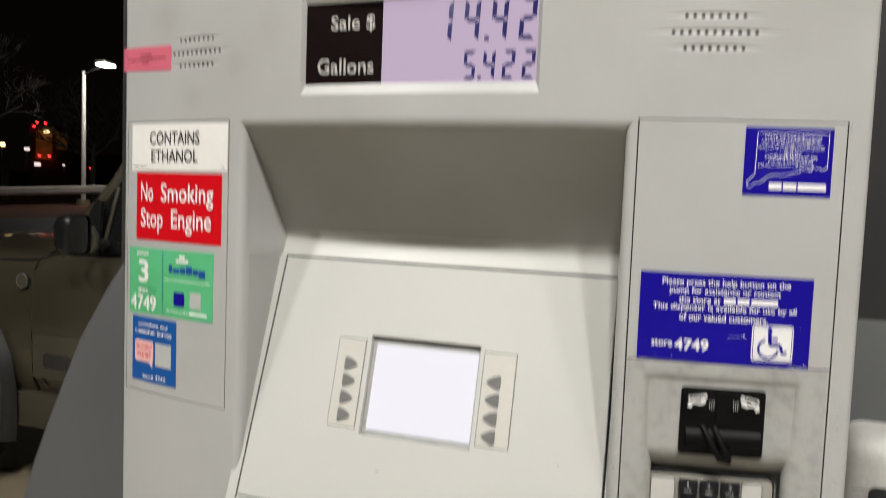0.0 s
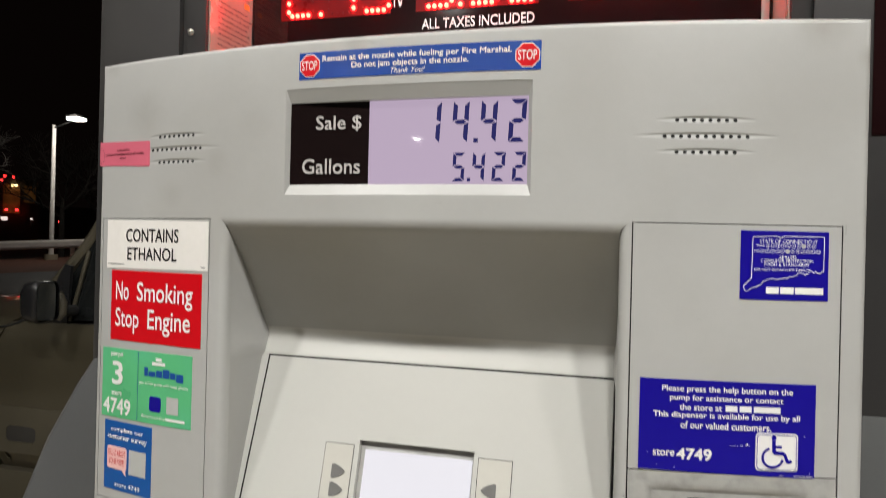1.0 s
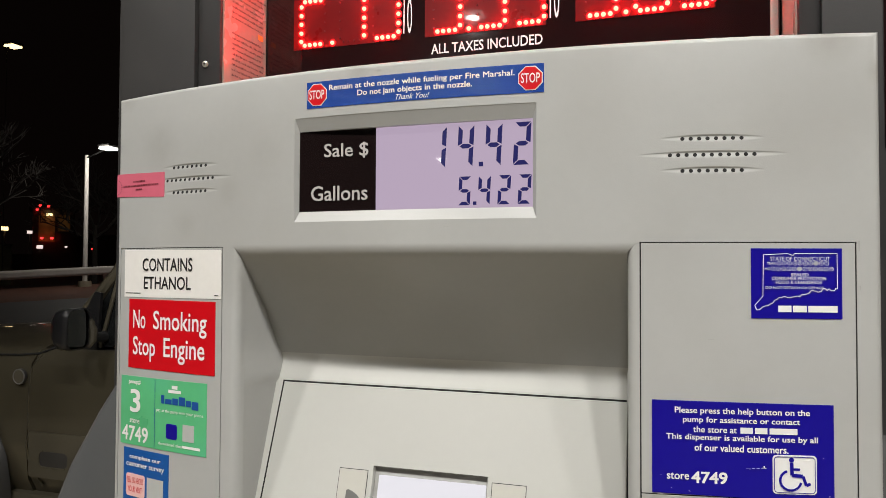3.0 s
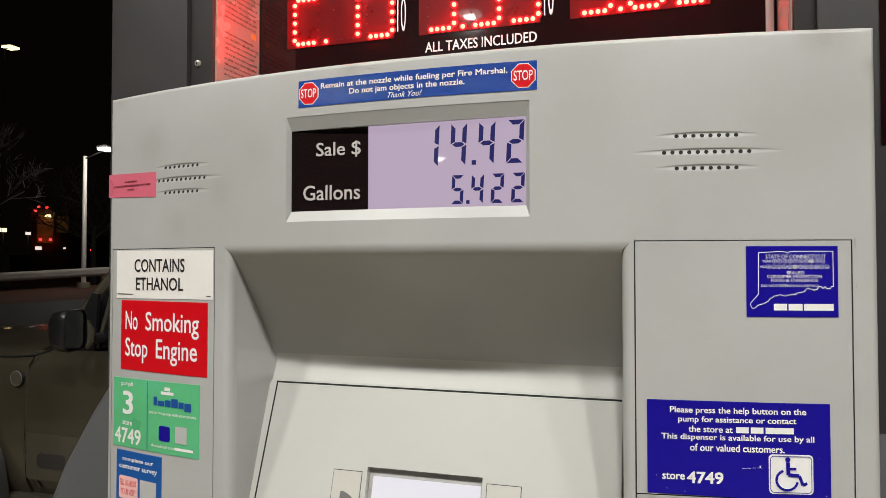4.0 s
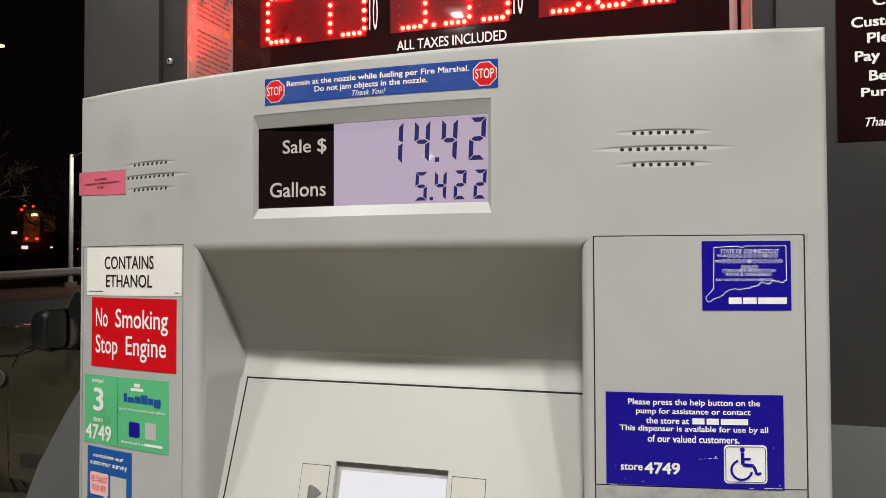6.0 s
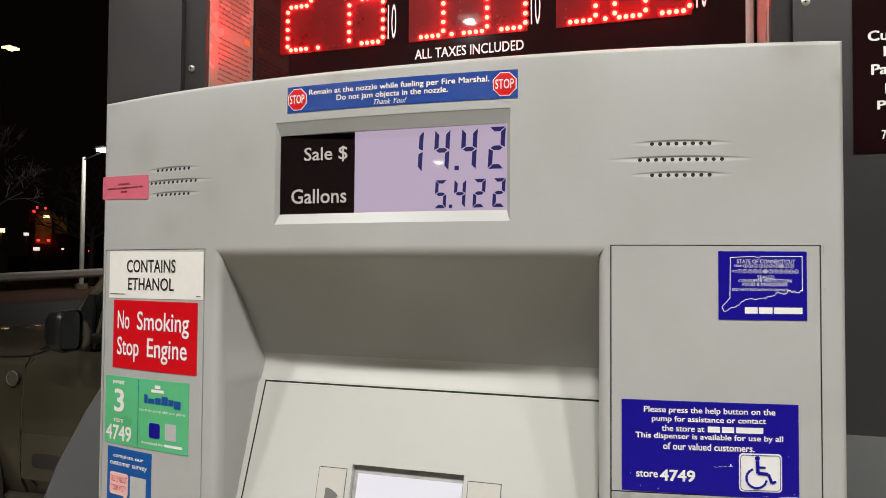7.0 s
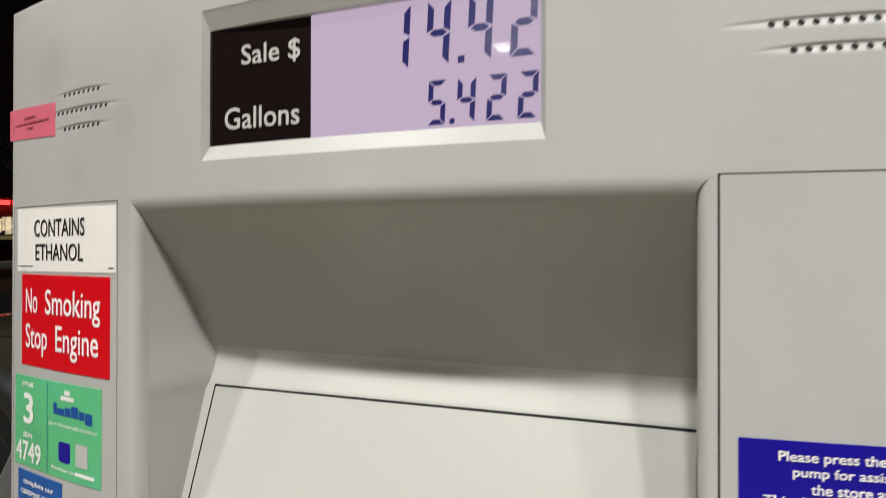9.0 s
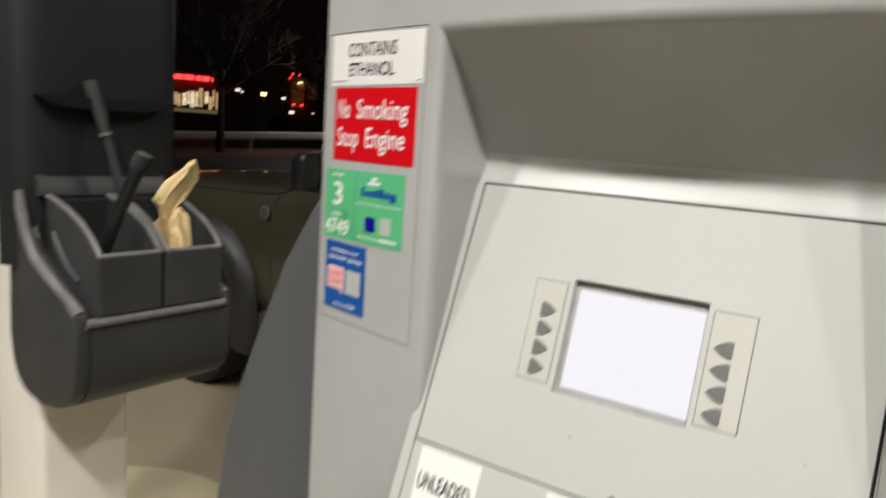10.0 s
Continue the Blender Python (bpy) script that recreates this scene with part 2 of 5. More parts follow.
def tube(bm, points, radii, sides=10, cap=True):
    """A tapered round bar through the points."""
    rings = []
    points = [Vector(p) for p in points]
    if not hasattr(radii, "__len__"):
        radii = [radii] * len(points)
    for i, p in enumerate(points):
        d = (points[min(i + 1, len(points) - 1)] - points[max(i - 1, 0)]).normalized()
        a = d.orthogonal().normalized() if i == 0 else (a - d * a.dot(d)).normalized()
        b = d.cross(a)
        rings.append([bm.verts.new(p + radii[i] * (math.cos(k * 2 * math.pi / sides) * a + math.sin(k * 2 * math.pi / sides) * b)) for k in range(sides)])
    for r, s in zip(rings, rings[1:]):
        for k in range(sides):
            bm.faces.new((r[k], r[(k + 1) % sides], s[(k + 1) % sides], s[k]))
    if cap:
        bm.faces.new(rings[0][::-1])
        bm.faces.new(rings[-1])
    return bm


def prism(bm, outline, extrude, place):
    """A flat outline (list of (u, v)) made solid over the depths extrude = (w0, w1); place(u, v, w) gives the point."""
    a = [bm.verts.new(place(u, v, extrude[0])) for u, v in outline]
    b = [bm.verts.new(place(u, v, extrude[1])) for u, v in outline]
    n = len(outline)
    bm.faces.new(a)
    bm.faces.new(b[::-1])
    for i in range(n):
        bm.faces.new((a[i], b[i], b[(i + 1) % n], a[(i + 1) % n]))
    return bm


def rounded(x0, x1, z0, z1, r, n=5):
    out = []
    for cx, cz, a0 in ((x1 - r, z1 - r, 0), (x0 + r, z1 - r, 90), (x0 + r, z0 + r, 180), (x1 - r, z0 + r, 270)):
        out += [(cx + r * math.cos(radians(a0 + 90 * k / n)), cz + r * math.sin(radians(a0 + 90 * k / n))) for k in range(n + 1)]
    return out


def arc(x):
    """The bowed front of the dispenser, in plan."""
    return x * x / 2.66


def on_face(u, v, w):
    return (u, arc(u) - w, v)


# the sloped door of the dispenser: u across, v up along the slope, w out of it
DOOR_Y, DOOR_Z, SLOPE = 0.076, 1.332, 0.30
SL = math.sqrt(1 + SLOPE * SLOPE)


def on_door(u, v, w):
    return (u, DOOR_Y + (SLOPE * v - w) / SL, DOOR_Z + (v + SLOPE * w) / SL)


def text_bm(s, x0, x1, z0, z1, place, w=0.0006, bold=0.0, bm=None, slant=0.0):
    """Words in the built-in font, fitted to the box x0..x1, z0..z1 of a surface."""
    data = bpy.data.curves.new("words", "FONT")
    data.body, data.offset, data.resolution_u, data.shear = s, 0.0, 3, slant
    ob = bpy.data.objects.new("words", data)
    me = bpy.data.meshes.new_from_object(ob)
    co = np.zeros(len(me.vertices) * 3)
    me.vertices.foreach_get("co", co)
    co = co.reshape(-1, 3)
    lo, hi = co.min(0), co.max(0)
    bm = bm or bmesh.new()
    heavy = bold * 1.7  # heavy faces are struck four times, a little apart
    wide, tall = hi[0] - lo[0] + heavy, hi[1] - lo[1] + heavy * 0.8
    strikes = ((0, 0), (1, 0), (0, 0.8), (1, 0.8)) if heavy else ((0, 0),)
    for k, (right, up) in enumerate(strikes):
        verts = []
        for x, y, _ in co:
            u = x0 + (x - lo[0] + heavy * right) / wide * (x1 - x0)
            v = z0 + (y - lo[1] + heavy * up) / tall * (z1 - z0)
            verts.append(bm.verts.new(place(u, v, w + 0.00002 * k)))
        for p in me.polygons:
            try:
                bm.faces.new([verts[i] for i in p.vertices])
            except ValueError:
                pass
    bpy.data.objects.remove(ob)
    bpy.data.curves.remove(data)
    bpy.data.meshes.remove(me)
    return bm


def words(parent, mat, place, lines, bold=0.012, w=0.0008, name="lettering", slant=0.0):
    for s, x0, x1, z0, z1 in lines:
        part(name, text_bm(s, x0, x1, z0, z1, place, w, bold, None, slant), mat, parent, smooth=0)


def bars(parent, mat, place, rects, w=0.0008, name="print"):
    bm = bmesh.new()
    for x0, x1, z0, z1 in rects:
        v = [bm.verts.new(place(u, z, w)) for u, z in ((x0, z0), (x1, z0), (x1, z1), (x0, z1))]
        bm.faces.new(v)
    return tagged(part(name, bm, mat, parent, smooth=0), kind="stuff" if len(rects) > 1 else "")


def patch(bm, x0, x1, z0, z1, place, w0, w1, n=8, skew=(0, 0, 0, 0)):
    """A thin sheet on a surface; skew lifts its corners (bottom left, bottom right, top right, top left)."""
    rows = []
    for i in range(n + 1):
        f = i / n
        u = x0 + (x1 - x0) * f
        lo = z0 + skew[0] * (1 - f) + skew[1] * f
        hi = z1 + skew[3] * (1 - f) + skew[2] * f
        rows.append([bm.verts.new(place(u, z, w)) for z, w in ((lo, w0), (lo, w1), (hi, w1), (hi, w0))])
    for a, b in zip(rows, rows[1:]):
        for k in range(4):
            bm.faces.new((a[k], a[(k + 1) % 4], b[(k + 1) % 4], b[k]))
    bm.faces.new(rows[0])
    bm.faces.new(rows[-1][::-1])
    return bm


def sticker(name, label, mat, x0, x1, z0, z1, parent, skew=(0, 0, 0, 0), w=0.0):
    return part(name, patch(bmesh.new(), x0, x1, z0, z1, on_face, w - 0.001, w + 0.0005, 8, skew), mat, parent, label)


def steps(a, b, extra, size):
    """Sorted stations from a to b with the extra ones among them, no farther apart than size."""
    marks = sorted({round(v, 5) for v in (a, b, *extra) if a <= v <= b})
    out = []
    for p, q in zip(marks, marks[1:]):
        n = max(1, math.ceil((q - p) / size))
        out += [p + (q - p) * k / n for k in range(n)]
    return out + [marks[-1]]


def shell(bm, x0, x1, z0, z1, holes, place, size=0.025):
    """A curved sheet with rectangular holes, each with a rounded rim: holes are (x0, x1, z0, z1, radius, depth); a seventh number bends the top edge softly instead."""
    wide = [(a - r, b + r, c - r, d + r) for a, b, c, d, r, *_ in holes]
    xs = steps(x0, x1, [v for h in wide for v in h[:2]], size)
    zs = steps(z0, z1, [v for h in wide for v in h[2:]] + [d + r - 0.03 for _, _, _, d, r, _, *soft in holes if soft], 0.08)
    grid = {}

    def vert(x, z, w=0.0):
        key = (round(x, 5), round(z, 5), round(w, 5))
        if key not in grid:
            grid[key] = bm.verts.new(place(x, z, w))
        return grid[key]

    for xa, xb in zip(xs, xs[1:]):
        for za, zb in zip(zs, zs[1:]):
            cx, cz = (xa + xb) / 2, (za + zb) / 2
            if any(h[0] < cx < h[1] and h[2] < cz < h[3] for h in wide):
                continue
            bm.faces.new((vert(xa, za), vert(xb, za), vert(xb, zb), vert(xa, zb)))
    for (a, b, c, d, r, depth, *soft), h in zip(holes, wide):
        hx = [x for x in xs if h[0] - 1e-6 <= x <= h[1] + 1e-6]
        hz = [z for z in zs if h[2] - 1e-6 <= z <= h[3] + 1e-6]
        loop = [(x, hz[0]) for x in hx] + [(hx[-1], z) for z in hz[1:]] + [(x, hz[-1]) for x in hx[-2::-1]] + [(hx[0], z) for z in hz[-2:0:-1]]
        profile = [(0, 0)]
        profile += [(r * math.sin(radians(k * 15)), r * (1 - math.cos(radians(k * 15)))) for k in range(1, 7)] if r > 0.0005 else []
        profile += [(r if r > 0.0005 else 0, max(depth, r + 0.0005))]
        rings = []
        for k, (inset, deep) in enumerate(profile):
            ring = []
            f = k / (len(profile) - 1)
            drop = soft[0] * f if soft else inset
            for x, z in loop:
                u = min(max(x, h[0] + inset), h[1] - inset)
                v = min(max(z, h[2] + inset), h[3] - drop)
                bent = soft and z > h[3] - 1e-4
                ring.append(vert(x, z) if k == 0 else bm.verts.new(place(u, v, -0.475 * drop * f if bent else -deep)))
            rings.append(ring)
        for r1, r2 in zip(rings, rings[1:]):
            for i in range(len(loop)):
                j = (i + 1) % len(loop)
                bm.faces.new((r1[i], r1[j], r2[j], r2[i]))
    return xs, zs, vert


def rim(bm, x0, x1, z0, z1, xs, zs, vert, place, r, depth):
    """The rounded outer edge of a shell and its sides, going back."""
    loop = [(x, z0) for x in xs] + [(x1, z) for z in zs[1:]] + [(x, z1) for x in xs[-2::-1]] + [(x0, z) for z in zs[-2:0:-1]]
    rings = [[vert(x, z) for x, z in loop]]
    for k in range(1, 7):
        a = radians(15 * k)
        out, deep = r * math.sin(a), r * (1 - math.cos(a))
        rings.append([bm.verts.new(place(x + out * ((x == x1) - (x == x0)), z + out * ((z == z1) - (z == z0)), -deep)) for x, z in loop])
    rings.append([bm.verts.new((v.co.x, depth, v.co.z)) for v in rings[-1]])
    for r1, r2 in zip(rings, rings[1:]):
        for i in range(len(loop)):
            j = (i + 1) % len(loop)
            bm.faces.new((r1[i], r1[j], r2[j], r2[i]))


def disc_outline(cx, cz, r, n=12):
    return [(cx + r * math.cos(2 * math.pi * k / n), cz + r * math.sin(2 * math.pi * k / n)) for k in range(n)]


# ---- ground and canopy ----
def fall(right):
    """Climb of the road towards the right, seen from the dispenser, fitted to the guard rail's line in view."""
    return 0.062 * 9 * math.tanh(right / 9)


def lot_height(x, y):
    """The lot lies level round the island and rises gently towards the road behind it."""
    d = math.hypot(x, y)
    f = min(max((d - 9) / 22, 0), 1)
    return (0.46 + fall(0.65 * x + 0.76 * y)) * f * f * (3 - 2 * f)


bm = bmesh.new()
radii = [0, 2, 4, 6, 8, 10, 13, 16, 19, 22, 25, 27.5, 31, 40, 60, 100, 200, 500, 1500]
rings = []
for r in radii[1:]:
    rings.append([bm.verts.new((r * math.cos(k * math.pi / 24), r * math.sin(k * math.pi / 24),
                                lot_height(r * math.cos(k * math.pi / 24), r * math.sin(k * math.pi / 24)))) for k in range(48)])
centre = bm.verts.new((0, 0, 0))
for k in range(48):
    bm.faces.new((centre, rings[0][k], rings[0][(k + 1) % 48]))
    for a, b in zip(rings, rings[1:]):
        bm.faces.new((a[k], b[k], b[(k + 1) % 48], a[(k + 1) % 48]))
tagged(part("ground", bm, ASPHALT), "worn dark asphalt of the lot at night", "ground", kind="structure")

pavement = tagged(new("pavement"), "stained pale concrete forecourt slabs, the unseen front ones toned darker", "pavement", kind="structure")
slab = part("slab", boxed(0.006, 2.394, 0.006, 1.994, -0.1, 0.012, 0.006, 1), CONCRETE, pavement)
# Darker slabs on the unseen front side hold the bounce light down.
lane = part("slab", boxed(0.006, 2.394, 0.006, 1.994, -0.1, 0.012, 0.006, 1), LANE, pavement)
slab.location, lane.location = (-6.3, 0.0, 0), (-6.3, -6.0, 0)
for i in range(-3, 3):
    for j in range(-3, 4):
        if (i, j) not in ((-3, -3), (-3, 0)):
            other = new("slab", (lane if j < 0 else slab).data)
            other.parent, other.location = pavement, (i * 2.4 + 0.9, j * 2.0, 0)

isle = rounded(-2.2, 2.2, -0.28, 0.985, 0.45, 10)
bm = bmesh.new()
prism(bm, isle, (0.0, 0.15), lambda u, v, w: (u, v, w))
bmesh.ops.bevel(bm, geom=[e for e in bm.edges if all(v.co.z > 0.14 for v in e.verts)], offset=0.02, segments=3, profile=0.5, affect="EDGES")
tagged(part("pump_island", bm, ISLAND), "raised pale concrete pump island with rounded kerb", "kerb", kind="structure")

bm = boxed(-7, 7, -21, 5.4, CANOPY_Z, CANOPY_Z + 0.7)
tagged(part("ceiling", bm, CANOPY), "white metal underside of the fuel canopy", "canopy", kind="structure")
fixture = None
for fx, fy, watts in FIXTURES:
    if fixture is None:
        fixture = thing("canopy_light", "square white recessed canopy lamp, switched on", "lamp", "canopy lamps")
        part("housing", boxed(-0.25, 0.25, -0.25, 0.25, -0.03, 0.0, 0.008), CANOPY, fixture)
        bm = bmesh.new()
        for k in range(4):
            q = [(-0.13, 0.13, -0.13, -0.11), (-0.13, 0.13, 0.11, 0.13), (-0.13, -0.11, -0.11, 0.11), (0.11, 0.13, -0.11, 0.11)][k]
            box(bm, *q, -0.045, -0.03)
        part("lens_rim", bm, LENS, fixture)
        fixture.location = (fx, fy, CANOPY_Z)
    else:
        copy_thing(fixture, pose(fx, fy, CANOPY_Z))

# ---- the dispenser ----
pump = thing("fuel_dispenser", "light grey fuel dispenser with stickers, display and keypad", "fuel pump")
X0, X1, Z0, Z1 = -0.3505, 0.3610, 0.72, 1.6235
LEFT = (-0.3485, -0.1985, 1.177, 1.4674)
RIGHT = (0.1890, 0.3476, 1.0, 1.4690)
CAVITY = (-0.1800, 0.1795, 0.80, 1.4605)
WINDOW = (-0.1160, 0.1082, 1.4890, 1.5840)


def on_front(u, v, w):
    """Lifts the front shell's upper edge a little to the right, to fit the camera's view."""
    lift = min(max((u - 0.02) / 0.34, 0), 1) * min(max((v - 1.592) / 0.032, 0), 1)
    return on_face(u, v + 0.0036 * lift, w)


bm = bmesh.new()
xs, zs, vert = shell(bm, X0, X1, Z0, Z1, [(*CAVITY, 0.008, 0.0125, 0.0115), (*WINDOW, 0.0, 0.003), (*LEFT, 0.0, 0.007), (*RIGHT, 0.0, 0.007), (0.1845, 0.3025, 1.5203, 1.5547, 0.0, 0.004), (-0.3035, -0.1855, 1.5180, 1.5524, 0.0, 0.004)], on_front, 0.010)
rim(bm, X0, X1, Z0, Z1, xs, zs, vert, on_front, 0.0045, 0.115)
part("front_shell", bm, GREY, pump, "light grey bowed front shell, faintly soiled")

# dark backing behind the panel joints
bm = bmesh.new()
for a, b, c, d in (LEFT, (RIGHT[0], RIGHT[1], 1.2722, RIGHT[3]), (RIGHT[0], RIGHT[1], RIGHT[2], 1.2722)):
    for x0, x1, z0, z1 in ((a - 0.001, a + 0.006, c, d), (b - 0.006, b + 0.001, c, d), (a, b, c - 0.003, c + 0.003), (a, b, d - 0.003, d + 0.001)):
        patch(bm, x0, x1, z0, z1, on_face, -0.010, -0.0066, 4)
tagged(part("joint_backing", bm, GAP, pump), kind="stuff")
G = 0.0011
bars(pump, GAP, on_face, [(RIGHT[0], RIGHT[0] + 0.0008, 1.2722, RIGHT[3]), (LEFT[1] - 0.0006, LEFT[1], LEFT[2], LEFT[3]), (LEFT[0], LEFT[0] + 0.0006, LEFT[2], LEFT[3]), (RIGHT[1] - 0.0006, RIGHT[1], 1.2722, RIGHT[3])], -0.0012, "panel_joint")
part("access_panel", patch(bmesh.new(), LEFT[0] + G, LEFT[1] - G, LEFT[2] + G, LEFT[3] - 0.0008, on_face, -0.006, 0.0), GREY, pump)
part("access_panel", patch(bmesh.new(), RIGHT[0] + G, RIGHT[1] - G, 1.2722 + 0.0004, RIGHT[3] - 0.0008, on_face, -0.006, 0.0), GREY, pump)

# the deep recess: its sloping roof, the fillet, and the side walls
bm = bmesh.new()
prof = [(0.0055, 1.4570), (0.0265, 1.4355), (0.050, 1.4085), (0.068, 1.3830), (0.0785, 1.3680), (0.0838, 1.3600), (0.0856, 1.3550), (0.0850, 1.3505), (0.0832, 1.3450), (0.0740, 1.322)]
prof[-1] = (on_door(0, 0.0027, -0.0013)[1], on_door(0, 0.0027, -0.0013)[2])
prof += [(0.110, 1.330), (0.110, 0.82)]
n = 16
cols = []
for i in range(n + 1):
    f = i / n
    front_u = CAVITY[0] + (CAVITY[1] - CAVITY[0]) * f
    back_u = -0.1735 + 0.3480 * f
    col = []
    for k, (y, z) in enumerate(prof):
        t = min(k / 6, 1)
        u = front_u * (1 - t) + back_u * t
        col.append(bm.verts.new((u, y + (arc(u) * max(0, 1 - k / 4) if k < 4 else 0), z)))
    cols.append(col)
for a, b in zip(cols, cols[1:]):
    for k in range(len(prof) - 1):
        bm.faces.new((a[k], a[k + 1], b[k + 1], b[k]))
for u, col in ((CAVITY[0], cols[0]), (CAVITY[1], cols[-1])):
    front = [bm.verts.new((u, arc(u) + float(np.interp(v.co.z, (1.4385, 1.4570), (0.0125, 0.0055))), v.co.z)) for v in col]
    for k in range(len(prof) - 1):
        if col[k].co.y > front[k].co.y + 0.0005 or col[k + 1].co.y > front[k + 1].co.y + 0.0005:
            bm.faces.new((col[k], col[k + 1], front[k + 1], front[k]))
recess = part("recess", bm, GREY, pump, "deep moulded grey recess, sloping roof shaded, lit fillet coloured paler")
# Fillet takes the paler door colour to paint in its brighter, lit look.
recess.data.materials.append(DOOR)
for face in recess.data.polygons:
    face.material_index = 1 if face.center.z < 1.3605 and abs(face.normal.x) < 0.6 else 0

# the screen door in the recess
DU0, DU1, DV0 = -0.1670, 0.1766, -0.2448


def spread(u, v):
    """Widens the door a little towards its foot, on its left, to fit the seam in view."""
    return u + 0.043 * min(v, 0) * -1 * (-1 if u < -0.1 else 0)


def on_wide_door(u, v, w):
    return on_door(spread(u, v), v, w)


bm = bmesh.new()
shell(bm, DU0 - 0.0115, DU1 + 0.005, -0.50, 0.003, [(DU0 - 0.0001, DU1 + 0.0001, -0.48, 0.0003, 0.0, 0.006)], lambda u, v, w: on_wide_door(u, v, w - 0.0015), 0.1)
part("door_frame", bm, DOOR, pump)
bm = bmesh.new()
for u0, u1, v0, v1 in ((DU0 - 0.001, DU1 + 0.001, -0.002, 0.001), (DU0 - 0.001, DU0 + 0.002, -0.47, -0.002), (DU1 - 0.002, DU1 + 0.001, -0.47, -0.002), (DU0 + 0.002, DU1 - 0.002, DV0 - 0.003, DV0 + 0.002)):
    prism(bm, [(u0, v0), (u1, v0), (u1, v1), (u0, v1)], (-0.006, -0.0012), on_wide_door)
tagged(part("joint_backing", bm, GAP, pump), kind="stuff")
bm = bmesh.new()
xs, zs, vert = shell(bm, DU0 + 0.0014, DU1 - 0.0014, DV0 + 0.0012, -0.0014, [(-0.0565, 0.0550, -0.1705, -0.0745, 0.0, 0.006)], on_wide_door, 0.05)
door = part("screen_door", bm, DOOR, pump, "pale grey sloping door around the screen")
bm = bmesh.new()
edge = [(DU0 + 0.0014, DV0 + 0.0012), (DU1 - 0.0014, DV0 + 0.0012), (DU1 - 0.0014, -0.0014), (DU0 + 0.0014, -0.0014)]
outer = [(DU0 + 0.0008, DV0 + 0.0004), (DU1 - 0.0008, DV0 + 0.0004), (DU1 - 0.0008, -0.0008), (DU0 + 0.0008, -0.0008)]
for i in range(4):
    j = (i + 1) % 4
    bm.faces.new([bm.verts.new(on_wide_door(*edge[i], 0)), bm.verts.new(on_wide_door(*edge[j], 0)), bm.verts.new(on_wide_door(*outer[j], -0.0012)), bm.verts.new(on_wide_door(*outer[i], -0.0012))])
part("door_edge", bm, DOOR, door)
bm = bmesh.new()
prism(bm, [(-0.0562, -0.1702), (0.0547, -0.1702), (0.0547, -0.0748), (-0.0562, -0.0748)], (-0.010, -0.0058), on_door)
part("screen_surround", bm, WORN, door)
screen = part("screen", prism(bmesh.new(), rounded(-0.0515, 0.0528, -0.1650, -0.0820, 0.0008), (-0.0056, -0.0042), on_door), SCREEN, door, "blank white backlit screen", smooth=0)


def leaf(cu, cv, way):
    """A pointed soft-key button."""
    pts = [(-0.0065, -0.0058), (-0.0065, 0.0058), (-0.0045, 0.0066), (0.0, 0.0052), (0.0045, 0.0026), (0.0072, 0.0), (0.0045, -0.0026), (0.0, -0.0052), (-0.0045, -0.0066)]
    return [(cu + way * a, cv + b) for a, b in pts]


for su0, su1, way, cu, v0 in ((-0.0905, -0.0618, 1, -0.0745, -0.1045), (0.0596, 0.0900, -1, 0.0708, -0.1065)):
    strip = part("button_strip", prism(bmesh.new(), [(su0, -0.1650), (su1, -0.1650), (su1, -0.0795), (su0, -0.0795)], (-0.001, 0.0006), on_door), KEY_STRIP, door, "ivory key strip with four pointed keys", smooth=0)
    bars(door, GAP, on_door, [(su0 - 0.0006, su0, -0.1652, -0.0790), (su1, su1 + 0.0006, -0.1652, -0.0790), (su0, su1, -0.0795, -0.0789), (su0, su1, -0.1656, -0.1650)], 0.0002, "strip_joint")
    for k in range(4):
        key = part("soft_key", prism(bmesh.new(), leaf(cu, v0 - 0.0165 * k, way), (0.0, 0.0016), on_door), SOFT_KEY, strip)

# the grade labels under the door
lower = part("grade_panel", prism(bmesh.new(), [(DU0 + 0.0008, -0.46), (DU1 - 0.0008, -0.46), (DU1 - 0.0008, DV0 - 0.0006), (DU0 + 0.0008, DV0 - 0.0006)], (-0.006, 0.0), on_wide_door), DOOR, pump, smooth=0)
for u0, u1 in ((-0.1668, -0.1029), (-0.0401, 0.0254)):
    lab = part("grade_label", prism(bmesh.new(), [(u0, -0.330), (u1, -0.330), (u1, -0.2488), (u0, -0.2488)], (0.0, 0.0012), on_door), LABEL_WHITE, pump, "white grade label", smooth=0)
    words(lab, BLACK_INK, on_door, [("UNLEADED", u0 + 0.0035, u1 - 0.0055, -0.2845 + (0.007 if u0 > -0.1 else 0), -0.2700 + (0.007 if u0 > -0.1 else 0))], 0.022, 0.0016)
# fine scuffs on the door
bars(door, CHARCOAL, on_door, [(-0.0335, -0.0300, -0.2018, -0.2013), (0.0085, 0.0105, -0.2385, -0.2365), (0.0105, 0.0130, -0.2370, -0.2350), (0.0960, 0.0985, -0.2300, -0.2293), (0.110, 0.1145, -0.206, -0.2053), (0.135, 0.137, -0.172, -0.1715)], 0.0003, "scuff")

# display
display = part("display_frame", bmesh.new(), GREY, pump, "chamfered grey frame round the lit display")
bm = bmesh.new()
IN = (-0.1132, 0.1045, 1.4985, 1.5722)
quad = lambda o, w: [bm.verts.new(on_face(u, v, w)) for u, v in [(o[0] + (o[1] - o[0]) * k / 10, o[2]) for k in range(11)] + [(o[1] + (o[0] - o[1]) * k / 10, o[3]) for k in range(11)]]
a, b, c = quad(WINDOW, -0.0002), quad(IN, -0.0046), quad(IN, -0.0108)
